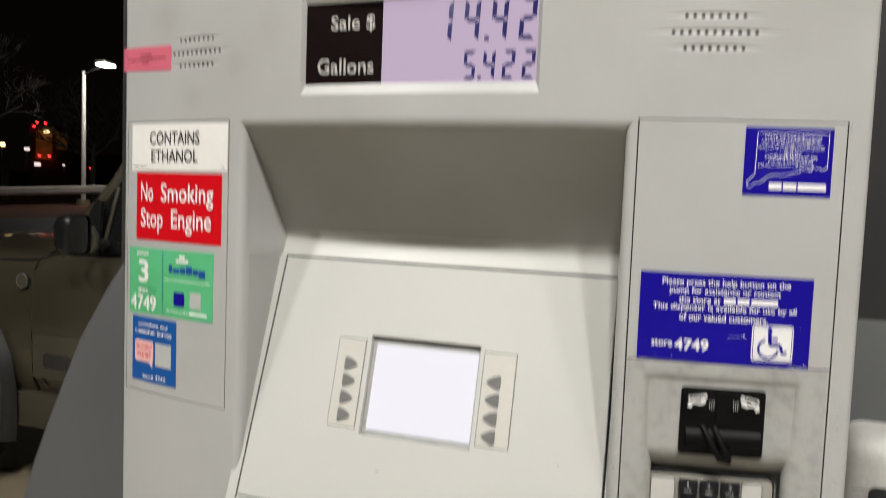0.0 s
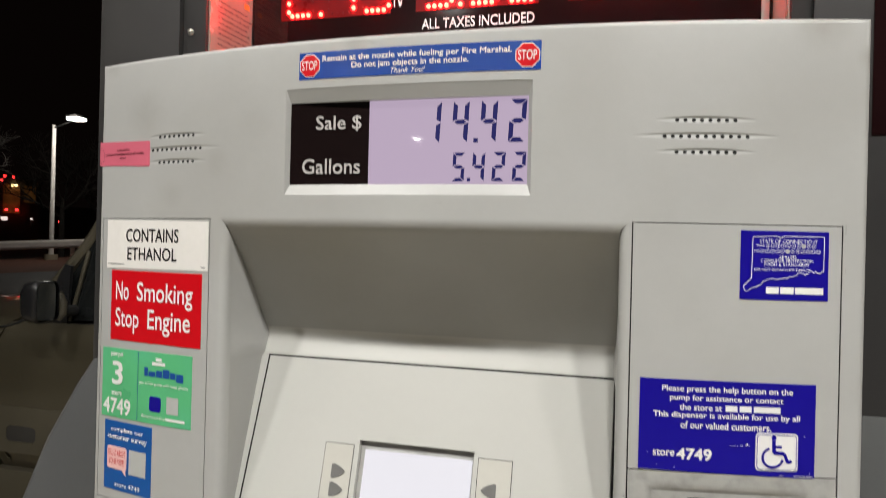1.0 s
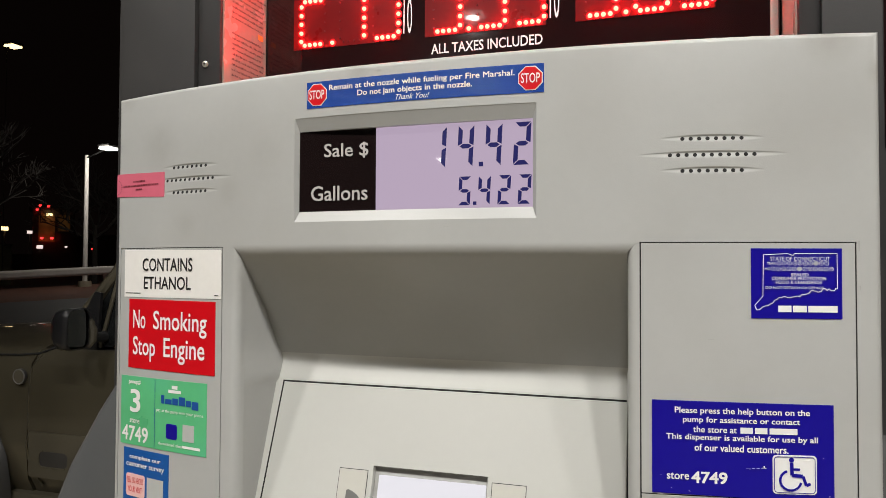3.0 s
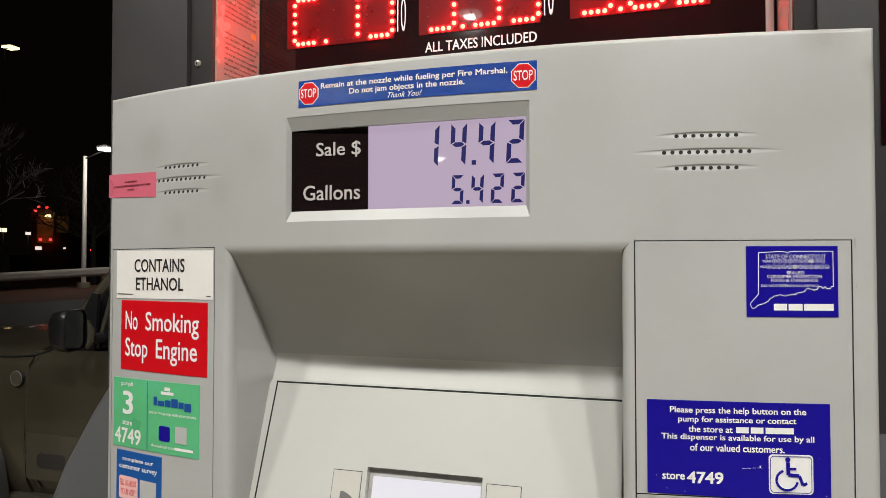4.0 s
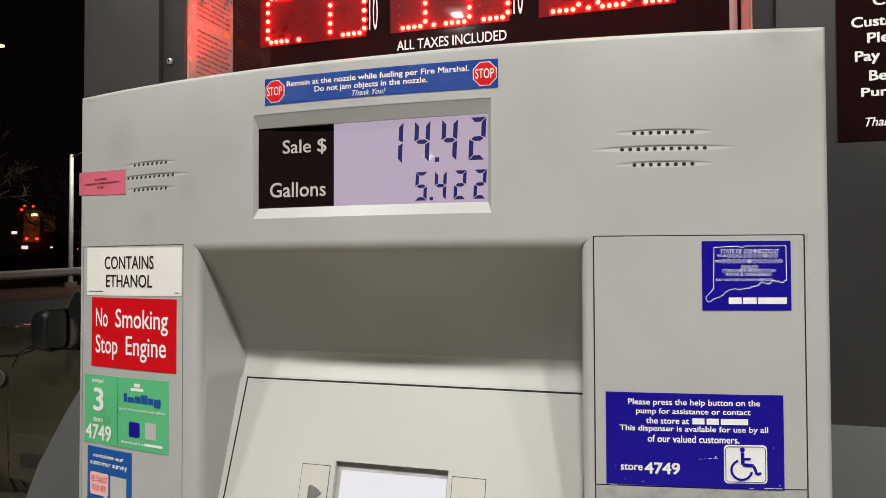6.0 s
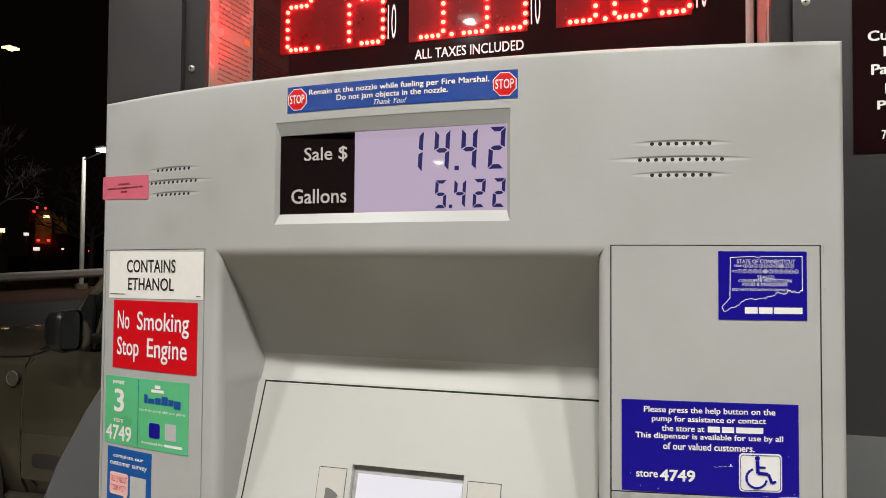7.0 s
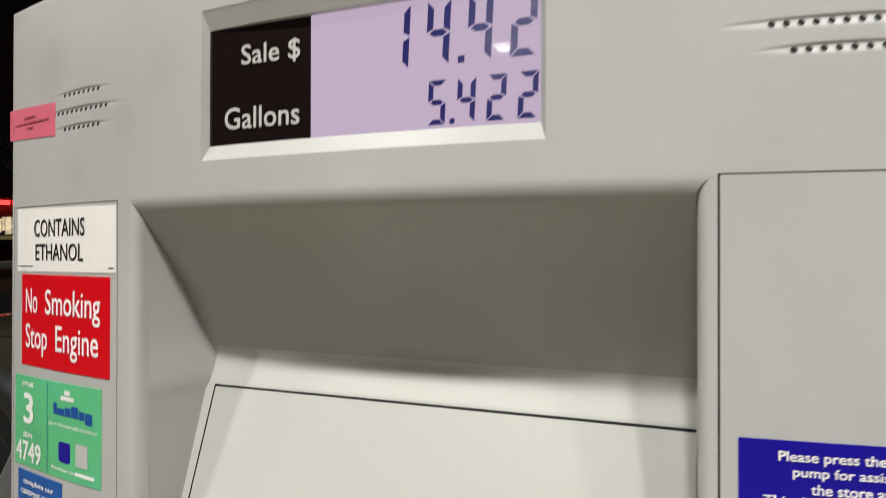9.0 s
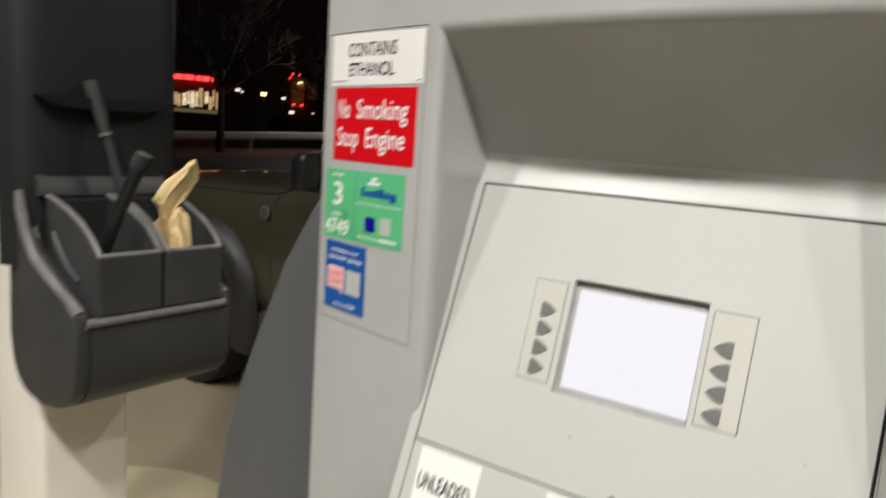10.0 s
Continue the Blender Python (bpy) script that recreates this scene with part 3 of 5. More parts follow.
for p, q in ((a, b), (b, c)):
    for k in range(22):
        bm.faces.new((p[k], p[(k + 1) % 22], q[(k + 1) % 22], q[k]))
bmesh.ops.recalc_face_normals(bm, faces=bm.faces)
bm.to_mesh(display.data)
bm.free()
FLAT_Y = 0.0098


def on_lcd(u, v, w):
    return (u, FLAT_Y - w, v)


SPLIT = -0.0368
mask = part("display_mask", prism(bmesh.new(), [(-0.116, 1.496), (SPLIT, 1.496), (SPLIT, 1.576), (-0.116, 1.576)], (-0.003, 0.0), on_lcd), LCD_BLACK, display, "black mask of the display", smooth=0)
words(mask, DISPLAY_INK, on_lcd, [("Sale $", -0.0878, -0.0438, 1.5460, 1.5602), ("Gallons", -0.1008, -0.0443, 1.5082, 1.5218)], 0.012)
lcd = part("lcd_glass", prism(bmesh.new(), [(SPLIT, 1.496), (0.107, 1.496), (0.107, 1.576), (SPLIT, 1.576)], (-0.003, 0.0), on_lcd), LCD_GLOW, display, "lilac backlit liquid crystal panel", smooth=0)
SEGMENTS = {"0": "abcdef", "1": "bc", "2": "abdeg", "3": "abcdg", "4": "bcfg", "5": "acdfg", "6": "acdefg", "7": "abc", "8": "abcdefg", "9": "abcdfg"}


def segment(bm, kind, x, z, w, h, t):
    """One bar of a seven-bar digit whose lower left corner is x, z."""
    g, m = t * 0.12, h / 2
    lean = 0.05
    shapes = {
        "a": [(g, h), (w - g, h), (w - t - g, h - t), (t + g, h - t)],
        "d": [(g, 0), (w - g, 0), (w - t - g, t), (t + g, t)],
        "g": [(g + t * .3, m), (t + g, m + t / 2), (w - t - g, m + t / 2), (w - g - t * .3, m), (w - t - g, m - t / 2), (t + g, m - t / 2)],
        "b": [(w, h - g), (w, m + g), (w - t, m + t / 2 + g), (w - t, h - t - g)],
        "c": [(w, g), (w, m - g), (w - t, m - t / 2 - g), (w - t, t + g)],
        "f": [(0, h - g), (0, m + g), (t, m + t / 2 + g), (t, h - t - g)],
        "e": [(0, g), (0, m - g), (t, m - t / 2 - g), (t, t + g)],
    }[kind]
    return [bm.verts.new(on_lcd(x + a + lean * b, z + b, 0.0006)) for a, b in shapes]


def number(s, right, z, w, h, t, pitch):
    x = right - w
    for ch in reversed(s):
        bm = bmesh.new()
        if ch == ".":
            bm.faces.new([bm.verts.new(on_lcd(x + pitch - t * 1.28 + a, z + b, 0.0006)) for a, b in ((0, 0), (t, 0), (t, t), (0, t))])
            part("decimal_point", bm, LCD_INK, lcd, smooth=0)
            continue
        for k in SEGMENTS[ch]:
            bm.faces.new(segment(bm, k, x, z, w, h, t))
        part("digit", bm, LCD_INK, lcd, smooth=0)
        x -= pitch


number("14.42", 0.1015, 1.5338, 0.0140, 0.0357, 0.0039, 0.0245)
number("5.422", 0.1022, 1.5012, 0.0106, 0.0245, 0.0030, 0.0173)

# speaker grilles: shallow slots with round holes
SLOTS = ((0.0128, 0.0385, 8), (0.0, 0.0560, 11), (-0.0125, 0.0385, 8))


def dent(u, v):
    """Depth of the scooped slots at a place u, v round a grille's centre: steep above, easing out below."""
    for dz, half, _ in SLOTS:
        f = u / half
        if abs(f) < 1:
            g = (v - dz) / (0.0029 * (1 - f * f) ** 0.7 + 0.0003)
            if abs(g) < 1:
                p = (1 - g) / 0.45 if g > 0.55 else (g + 1) / 1.55
                return 0.0009 * (1 - f * f) * p * p * (3 - 2 * p)
    return 0.0


def grille(cx, zc):
    bm = bmesh.new()
    nu, nv = 84, 88
    us = [-0.059] + [-0.059 + 0.118 * i / (nu - 2) for i in range(nu - 1)] + [0.059]
    vs = [-0.0172] + [-0.0172 + 0.0344 * k / (nv - 2) for k in range(nv - 1)] + [0.0172]
    grid = [[bm.verts.new(on_face(cx + u, zc + v, -0.003 if i in (0, nu) or k in (0, nv) else -dent(u, v))) for k, v in enumerate(vs)] for i, u in enumerate(us)]
    for a, b in zip(grid, grid[1:]):
        for k in range(nv):
            bm.faces.new((a[k], b[k], b[k + 1], a[k + 1]))
    g = part("speaker_grille", bm, GREY, pump, "three shallow slots pierced by round holes", smooth=55)
    bm = bmesh.new()
    for dz, _, holes in SLOTS:
        for k in range(holes):
            u = (k - (holes - 1) / 2) * 0.00625
            bm.faces.new([bm.verts.new(on_face(cx + a, zc + b, 0.0003 - dent(a, b))) for a, b in disc_outline(u, dz - 0.0001, 0.0016, 12)])
    tagged(part("hole_pattern", bm, GAP, g, smooth=0), kind="stuff")


grille(0.2435, 1.5375)
grille(-0.2445, 1.5352)

# ---- stickers ----
s = sticker("ethanol_sticker", "white ethanol notice with black capitals", LABEL_WHITE, -0.3405, -0.2005, 1.4160, 1.4652, pump, (0, 0.001, -0.001, 0.0005))
words(s, BLACK_INK, on_face, [("CONTAINS", -0.3110, -0.2375, 1.4432, 1.4566), ("ETHANOL", -0.3085, -0.2395, 1.4248, 1.4378)], 0.014, 0.0009)
bars(s, BLACK_INK, on_face, [(-0.338, -0.313, 1.4200, 1.4207), (-0.2085, -0.203, 1.4198, 1.4206)], 0.0009)
s = sticker("no_smoking_sticker", "bright red no smoking sticker with white words", LABEL_RED, -0.3320, -0.2070, 1.3425, 1.4140, pump)
words(s, WHITE_INK, on_face, [("No", -0.3245, -0.3050, 1.3838, 1.4030), ("Smoking", -0.2930, -0.2175, 1.3780, 1.4030), ("Stop", -0.3245, -0.2895, 1.3505, 1.3755), ("Engine", -0.2770, -0.2200, 1.3505, 1.3760)], 0.012, 0.0009)
s = sticker("pump_number_sticker", "green pump number sticker with white figures", LABEL_GREEN, -0.3430, -0.2165, 1.2625, 1.3335, pump, (0, 0.001, 0.001, 0))
words(s, WHITE_INK, on_face, [("pump#", -0.3300, -0.3110, 1.3245, 1.3300), ("3", -0.3275, -0.3110, 1.2965, 1.3205), ("store", -0.3275, -0.3120, 1.2855, 1.2900), ("4749", -0.3400, -0.2985, 1.2665, 1.2825)], 0.02, 0.0009)
words(s, WHITE_INK, on_face, [("pay at the pump with your phone", -0.2860, -0.2205, 1.3005, 1.3045), ("download the", -0.2825, -0.2500, 1.2685, 1.2715)], 0.006, 0.0009)
bars(s, WHITE_INK, on_face, [(-0.2490, -0.2240, 1.2686, 1.2712), (-0.2690, -0.2510, 1.3215, 1.3245), (-0.2640, -0.2560, 1.3255, 1.3290)], 0.0009, "plain_mark")
bars(s, BLUE_INK, on_face, [(-0.2795, -0.2745, 1.3100, 1.3185), (-0.2735, -0.2640, 1.3100, 1.3150), (-0.2630, -0.2550, 1.3100, 1.3165), (-0.2540, -0.2450, 1.3100, 1.3185), (-0.2440, -0.2370, 1.3100, 1.3160), (-0.2360, -0.2270, 1.3075, 1.3155), (-0.2890, -0.2884, 1.2640, 1.3325)], 0.0009, "blue_bar_mark")
part("app_mark", prism(bmesh.new(), rounded(-0.2715, -0.2560, 1.2755, 1.2905, 0.0025), (0.0, 0.0010), on_face), LABEL_NAVY, s, smooth=0)
bars(s, CODE, on_face, [(-0.2480, -0.2325, 1.2755, 1.2920)], 0.0009, "grey_square")
s = sticker("survey_sticker", "blue customer survey sticker with white words", LABEL_BLUE, -0.3370, -0.2675, 1.1885, 1.2590, pump)
words(s, WHITE_INK, on_face, [("complete our", -0.3270, -0.2790, 1.2475, 1.2530), ("customer survey", -0.3320, -0.2735, 1.2390, 1.2450), ("store 4749", -0.3195, -0.2825, 1.1925, 1.1970)], 0.016, 0.0009)
part("speech_bubble", prism(bmesh.new(), rounded(-0.3320, -0.3025, 1.2100, 1.2330, 0.003), (0.0, 0.0010), on_face), BUBBLE, s, smooth=0)
part("bubble_tail", prism(bmesh.new(), [(-0.3100, 1.2105), (-0.3040, 1.2105), (-0.3035, 1.2045)], (0.0, 0.0010), on_face), BUBBLE, s, smooth=0)
words(s, LABEL_RED, on_face, [("TELL US ABOUT", -0.3305, -0.3040, 1.2235, 1.2295), ("YOUR VISIT!", -0.3290, -0.3055, 1.2145, 1.2205)], 0.0, 0.0013)
bars(s, CODE, on_face, [(-0.2990, -0.2745, 1.2075, 1.2325)], 0.0009, "grey_square")
s = sticker("tamper_seal", "pink paper tamper seal with dark print", PINK, -0.3560, -0.2800, 1.5194, 1.5448, pump, (0.003, 0, 0, 0.002))
rnd = random.Random(4)
for u0, u1, z in ((-0.3285, -0.3095, 1.5364), (-0.3460, -0.2890, 1.5322), (-0.3240, -0.3145, 1.5281)):
    strokes, u = [], u0
    while u < u1:
        e = rnd.uniform(0.0006, 0.0013)
        strokes.append((u, u + e, z, z + 0.0017))
        u += e + rnd.choice((0.0003, 0.0003, 0.0004, 0.0010))
    bars(s, PINK_INK, on_face, strokes, 0.0009, "illegible_print")
bars(s, PINK_INK, on_face, [(-0.3545 + 0.0065 * math.cos(radians(a)) - 0.0004, -0.3545 + 0.0065 * math.cos(radians(a)) + 0.0004, 1.5324 + 0.0075 * math.sin(radians(a)) - 0.0004, 1.5324 + 0.0075 * math.sin(radians(a)) + 0.0004) for a in range(-80, 81, 16)], 0.0009, "dotted_ring")
s = sticker("nozzle_notice", "blue glossy safety band with red stop signs", BAND_BLUE, -0.1030, 0.1145, 1.5920, 1.6160, pump)
words(s, WHITE_INK, on_face, [("Remain at the nozzle while fueling per Fire Marshal.", -0.0795, 0.0905, 1.6055, 1.6120), ("Do not jam objects in the nozzle.", -0.0510, 0.0545, 1.5985, 1.6050)], 0.018, 0.0009)
words(s, WHITE_INK, on_face, [("Thank You!", -0.0140, 0.0170, 1.5935, 1.5982)], 0.0, 0.0009, "lettering", 0.4)
for cu in (-0.0920, 0.1035):
    oct8 = lambda r: [(cu + r * math.cos(radians(22.5 + 45 * k)), 1.6040 + r * math.sin(radians(22.5 + 45 * k))) for k in range(8)]
    part("stop_rim", prism(bmesh.new(), oct8(0.0108), (0, 0.0008), on_face), WHITE_INK, s, smooth=0)
    o = part("stop_sign", prism(bmesh.new(), oct8(0.0100), (0, 0.0011), on_face), LABEL_RED, s, smooth=0)
    words(s, WHITE_INK, on_face, [("STOP", cu - 0.0078, cu + 0.0078, 1.6000, 1.6082)], 0.01, 0.0014, "stop_word")
s = sticker("state_seal_sticker", "royal blue state inspection seal with white print", LABEL_NAVY, 0.2715, 0.3370, 1.4100, 1.4640, pump)
words(s, WHITE_INK, on_face, [("STATE OF CONNECTICUT", 0.2855, 0.3285, 1.4545, 1.4575), ("YEAR", 0.2830, 0.2895, 1.4515, 1.4535), ("MO", 0.2815, 0.2855, 1.4472, 1.4492), ("SEALED", 0.3005, 0.3130, 1.4425, 1.4450), ("CONSUMER PROTECTION", 0.2865, 0.3255, 1.4396, 1.4421), ("FOOD & STANDARDS", 0.2895, 0.3225, 1.4366, 1.4391), ("DO NOT DETACH OR DEFACE", 0.2820, 0.3235, 1.4328, 1.4347)], 0.0, 0.0009)
bars(s, WHITE_INK, on_face, [(0.2910, 0.3005, 1.4150, 1.4200), (0.3015, 0.3115, 1.4150, 1.4200), (0.3125, 0.3335, 1.4150, 1.4200)], 0.0009, "plain_bar")
bm = bmesh.new()
for row, count, ua in ((1.4525, 10, 0.2918), (1.4482, 12, 0.2875)):
    for k in range(count):
        c = ua + 0.0038 * k
        o, i = disc_outline(c, row, 0.00165, 14), disc_outline(c, row, 0.00138, 14)
        for q in range(14):
            r2 = (q + 1) % 14
            bm.faces.new([bm.verts.new(on_face(*p, 0.0009)) for p in (o[q], o[r2], i[r2], i[q])])
        figure = str((k + 1) % 10 if count == 10 else k + 1)
        half = 0.00045 if len(figure) == 1 and figure != "1" else 0.0002 if figure == "1" else 0.00085
        text_bm(figure, c - half, c + half, row - 0.0008, row + 0.0008, on_face, 0.0009, 0.0, bm)
        if (count, k) in ((10, 7), (12, 5)):
            part("punched_mark", prism(bmesh.new(), disc_outline(c, row, 0.0018, 12), (0, 0.001), on_face), GREY, s, "round grey punched mark", smooth=0)
coast = [(0.2805, 1.4590), (0.2800, 1.4270), (0.2740, 1.4200), (0.2755, 1.4165), (0.2840, 1.4200), (0.2900, 1.4245), (0.2955, 1.4270), (0.3030, 1.4268), (0.3100, 1.4285), (0.3140, 1.4310), (0.3200, 1.4300), (0.3235, 1.4335), (0.3290, 1.4315), (0.3335, 1.4330), (0.3335, 1.4600), (0.3030, 1.4600), (0.3020, 1.4585), (0.2980, 1.4600), (0.2805, 1.4590)]
rnd = random.Random(21)
jagged = []
for k, ((ua, va), (ub, vb)) in enumerate(zip(coast, coast[1:])):
    inlets = 4 if 3 <= k <= 12 else 1
    jagged += [(ua + (ub - ua) * q / inlets, va + (vb - va) * q / inlets + (rnd.uniform(-0.0011, 0.0014) if q else 0)) for q in range(inlets)]
coast = jagged + coast[-1:]
for (ua, va), (ub, vb) in zip(coast, coast[1:]):
    d = Vector((ub - ua, vb - va)).normalized() * 0.00024
    bm.faces.new([bm.verts.new(on_face(*p, 0.0009)) for p in ((ua - d.y, va + d.x), (ub - d.y, vb + d.x), (ub + d.y, vb - d.x), (ua + d.y, va - d.x))])
tagged(part("outline_print", bm, WHITE_INK, s, smooth=0), kind="stuff")
s = sticker("help_sticker", "royal blue assistance sticker with white words", LABEL_NAVY, 0.1980, 0.3300, 1.2735, 1.3455, pump, (0, -0.002, -0.001, 0))
words(s, WHITE_INK, on_face, [("Please press the help button on the", 0.2150, 0.3130, 1.3345, 1.3406), ("pump for assistance or contact", 0.2210, 0.3060, 1.3277, 1.3335), ("the store at", 0.2285, 0.2605, 1.3213, 1.3262), ("This dispenser is available for use by all", 0.2085, 0.3185, 1.3142, 1.3200), ("of our valued customers.", 0.2295, 0.2975, 1.3070, 1.3126), ("store", 0.2090, 0.2255, 1.2845, 1.2895)], 0.020, 0.0009)
words(s, WHITE_INK, on_face, [("4749", 0.2270, 0.2535, 1.2822, 1.2912)], 0.03, 0.0009)
bars(s, WHITE_INK, on_face, [(0.2630, 0.2720, 1.3214, 1.3260), (0.2735, 0.2825, 1.3214, 1.3260), (0.2840, 0.3040, 1.3214, 1.3260)], 0.0009, "plain_bar")
plate = part("access_symbol", prism(bmesh.new(), rounded(0.2860, 0.3175, 1.2765, 1.3060, 0.003), (0, 0.0010), on_face), WHITE_INK, s, "white wheelchair symbol plate", smooth=0)
bm = bmesh.new()


def stroke(pts, width, w=0.0015):
    for (ua, va), (ub, vb) in zip(pts, pts[1:]):
        d = Vector((ub - ua, vb - va)).normalized() * width / 2
        bm.faces.new([bm.verts.new(on_face(*p, w)) for p in ((ua - d.y, va + d.x), (ub - d.y, vb + d.x), (ub + d.y, vb - d.x), (ua + d.y, va - d.x))])


bm.faces.new([bm.verts.new(on_face(*p, 0.0015)) for p in disc_outline(0.2995, 1.3025, 0.0019, 12)])
stroke([(0.2995, 1.3005), (0.2998, 1.2910), (0.3075, 1.2905)], 0.0026)
stroke([(0.3075, 1.2905), (0.3100, 1.2835), (0.3130, 1.2850)], 0.0022)
stroke([(0.2998, 1.2955), (0.3055, 1.2955)], 0.0018)
stroke([(0.2988 + 0.0075 * math.cos(radians(a)), 1.2870 + 0.0075 * math.sin(radians(a))) for a in range(110, 351, 16)], 0.0018)
border = rounded(0.2872, 0.3163, 1.2777, 1.3048, 0.0025)
stroke(border + border[:1], 0.0005)
part("symbol_print", bm, LABEL_NAVY, plate, smooth=0)
bars(s, WHITE_INK, on_face, [(0.2670, 0.2708, 1.2946, 1.2948), (0.2712, 0.2735, 1.2949, 1.2951), (0.2745, 0.2768, 1.2952, 1.2955), (0.2780, 0.2815, 1.2954, 1.2957), (0.2795, 0.2804, 1.2957, 1.2972)], 0.0009, "scratch")
bars(s, WHITE_INK, on_face, [(0.3150, 0.3290, 1.2728, 1.2732), (0.3040, 0.3075, 1.2728, 1.2731), (0.2010, 0.2060, 1.2728, 1.2731), (0.2250, 0.2262, 1.2758, 1.2761), (0.3262, 0.3269, 1.2752, 1.2758), (0.2045, 0.2050, 1.2870, 1.2874), (0.3220, 0.3226, 1.3040, 1.3044), (0.2120, 0.2127, 1.2775, 1.2778)], 0.0009, "worn_fleck")
# small marks on the fascia
bars(pump, WORN, on_face, [(0.1130, 0.1150, 1.5945, 1.5950), (-0.0350, -0.0280, 1.6208, 1.6213), (-0.0320, -0.0295, 1.6200, 1.6203), (0.205, 0.2065, 1.602, 1.6024), (-0.245, -0.2435, 1.486, 1.4863), (0.030, 0.0345, 1.4823, 1.4827), (0.2400, 0.2440, 1.3930, 1.3933), (0.3490, 0.3500, 1.462, 1.470), (0.3495, 0.3503, 1.432, 1.4355)], 0.0003, "scratch")


# ---- card reader and keypad ----
bm = bmesh.new()
PANEL = (RIGHT[0] + G, RIGHT[1] - G, RIGHT[2] + G, 1.2722 - 0.0004)
shell(bm, *PANEL, [(0.2140, 0.3170, 1.03, 1.2510, 0.012, 0.0125)], on_face, 0.02)
service = part("payment_panel", bm, WORN, pump, "scuffed grey panel around card slot and keypad")
bm = bmesh.new()
prof = [(-0.0014, 1.2635), (-0.0022, 1.2575), (-0.0030, 1.202), (-0.0031, 1.1985), (-0.0044, 1.1930), (-0.0080, 1.1870), (-0.0140, 1.1820), (-0.0210, 1.1790), (-0.0210, 1.170), (-0.0210, 1.02)]
cols = [[bm.verts.new(on_face(0.2010 + 0.129 * i / 10, z, w)) for w, z in prof] for i in range(11)]
for a, b in zip(cols, cols[1:]):
    for k in range(len(prof) - 1):
        bm.faces.new((a[k], a[k + 1], b[k + 1], b[k]))
part("payment_recess", bm, WORN, service)
pocket = lambda u, v, w: on_face(u, v, w - 0.0030)
reader = part("card_reader", prism(bmesh.new(), rounded(0.2348, 0.3002, 1.1952, 1.2515, 0.003), (-0.003, 0.0012), pocket), READER, pump, "black card reader slot with white arrows")
bm = bmesh.new()
prism(bm, rounded(0.2372, 0.2980, 1.2325, 1.2490, 0.002), (0.0, 0.0030), pocket)
part("brow", bm, READER, reader)
part("divider", prism(bmesh.new(), rounded(0.2630, 0.2725, 1.2200, 1.2480, 0.002), (0.0, 0.0034), pocket), READER, reader)
part("slot", prism(bmesh.new(), rounded(0.2400, 0.2955, 1.2255, 1.2310, 0.002), (0.0, 0.0016), pocket), READER, reader, smooth=0)
part("tray", tube(bmesh.new(), [on_face(0.2385, 1.2090, 0.004 - 0.0128), on_face(0.2965, 1.2090, 0.004 - 0.0128)], 0.0105, 16), READER, reader)
for u0, u1 in ((0.2525, 0.2680), (0.2615, 0.2745)):
    part("card_guide", tube(bmesh.new(), [on_face(u0, 1.2195, -0.002), on_face((u0 + u1) / 2, 1.2070, 0.006), on_face(u1, 1.1935, 0.004)], [0.0022, 0.0024, 0.0026], 8), READER, reader)
part("guide_tip", tube(bmesh.new(), [on_face(0.2670, 1.1950, 0.003), on_face(0.2755, 1.1935, 0.003)], [0.0035, 0.0035], 8), READER, reader)
for sgn, cx in ((1, 0.2480), (-1, 0.2880)):
    for pts in ([(-0.0075, 0.0035), (0.0060, 0.0062), (0.0056, 0.0040), (-0.0080, 0.0012)], [(-0.0085, -0.0045), (-0.0070, 0.0000), (0.0060, 0.0028), (0.0070, -0.0008), (0.0025, -0.0030), (-0.0030, -0.0020), (-0.0055, -0.0058)], [(0.0065, 0.0066), (0.0080, 0.0030), (0.0066, 0.0027), (0.0052, 0.0062)]):
        bm = bmesh.new()
        bm.faces.new([bm.verts.new(pocket(cx + sgn * a * 0.95, 1.2405 + b, 0.0034)) for a, b in (pts if sgn > 0 else pts[::-1])])
        part("arrow_print", bm, WHITE_INK, reader, smooth=0)
    for pts in ([(-0.0062, 0.0030), (0.0042, 0.0050), (0.0040, 0.0042), (-0.0064, 0.0021)], [(-0.0020, 0.0000), (0.0020, 0.0012), (0.0030, 0.0000), (-0.0010, -0.0010)], [(-0.0062, -0.0020), (-0.0036, -0.0010), (-0.0034, -0.0015), (-0.0060, -0.0026)]):
        bm = bmesh.new()
        bm.faces.new([bm.verts.new(pocket(cx + sgn * a * 0.95, 1.2405 + b, 0.0036)) for a, b in (pts if sgn > 0 else pts[::-1])])
        part("arrow_gap", bm, READER, reader, smooth=0)
    bars(reader, CODE, pocket, [(cx + sgn * (0.0092 + 0.0016 * k), cx + sgn * (0.0092 + 0.0016 * k) + 0.0004, 1.2350, 1.2425) for k in range(3)], 0.0034, "ridge")


PADZ = 1.1745


def on_pad(u, v, w):
    """The keypad leans: its foot stands forward of its head."""
    return (u, arc(u) + 0.014 - 0.20 * v - w, PADZ - v)


def pad_plate(name, x0, x1, v0, v1, r, w0, w1, mat, parent, label=""):
    return part(name, prism(bmesh.new(), rounded(x0, x1, v0, v1, r), (w0, w1), on_pad), mat, parent, label)


pad = pad_plate("keypad", 0.2060, 0.3110, 0.0005, 0.1100, 0.004, -0.006, 0.003, FRAME_STEEL, pump, "steel keypad with black number keys")
pad_plate("pad_joint", 0.2045, 0.3125, -0.0012, 0.1120, 0.005, -0.006, 0.0020, GAP, pad)
pad_plate("plate_joint", 0.2148, 0.2345, 0.0030, 0.1070, 0.002, 0.001, 0.0034, GAP, pad)
pad_plate("plate_joint", 0.2867, 0.3033, 0.0030, 0.1070, 0.002, 0.001, 0.0034, GAP, pad)
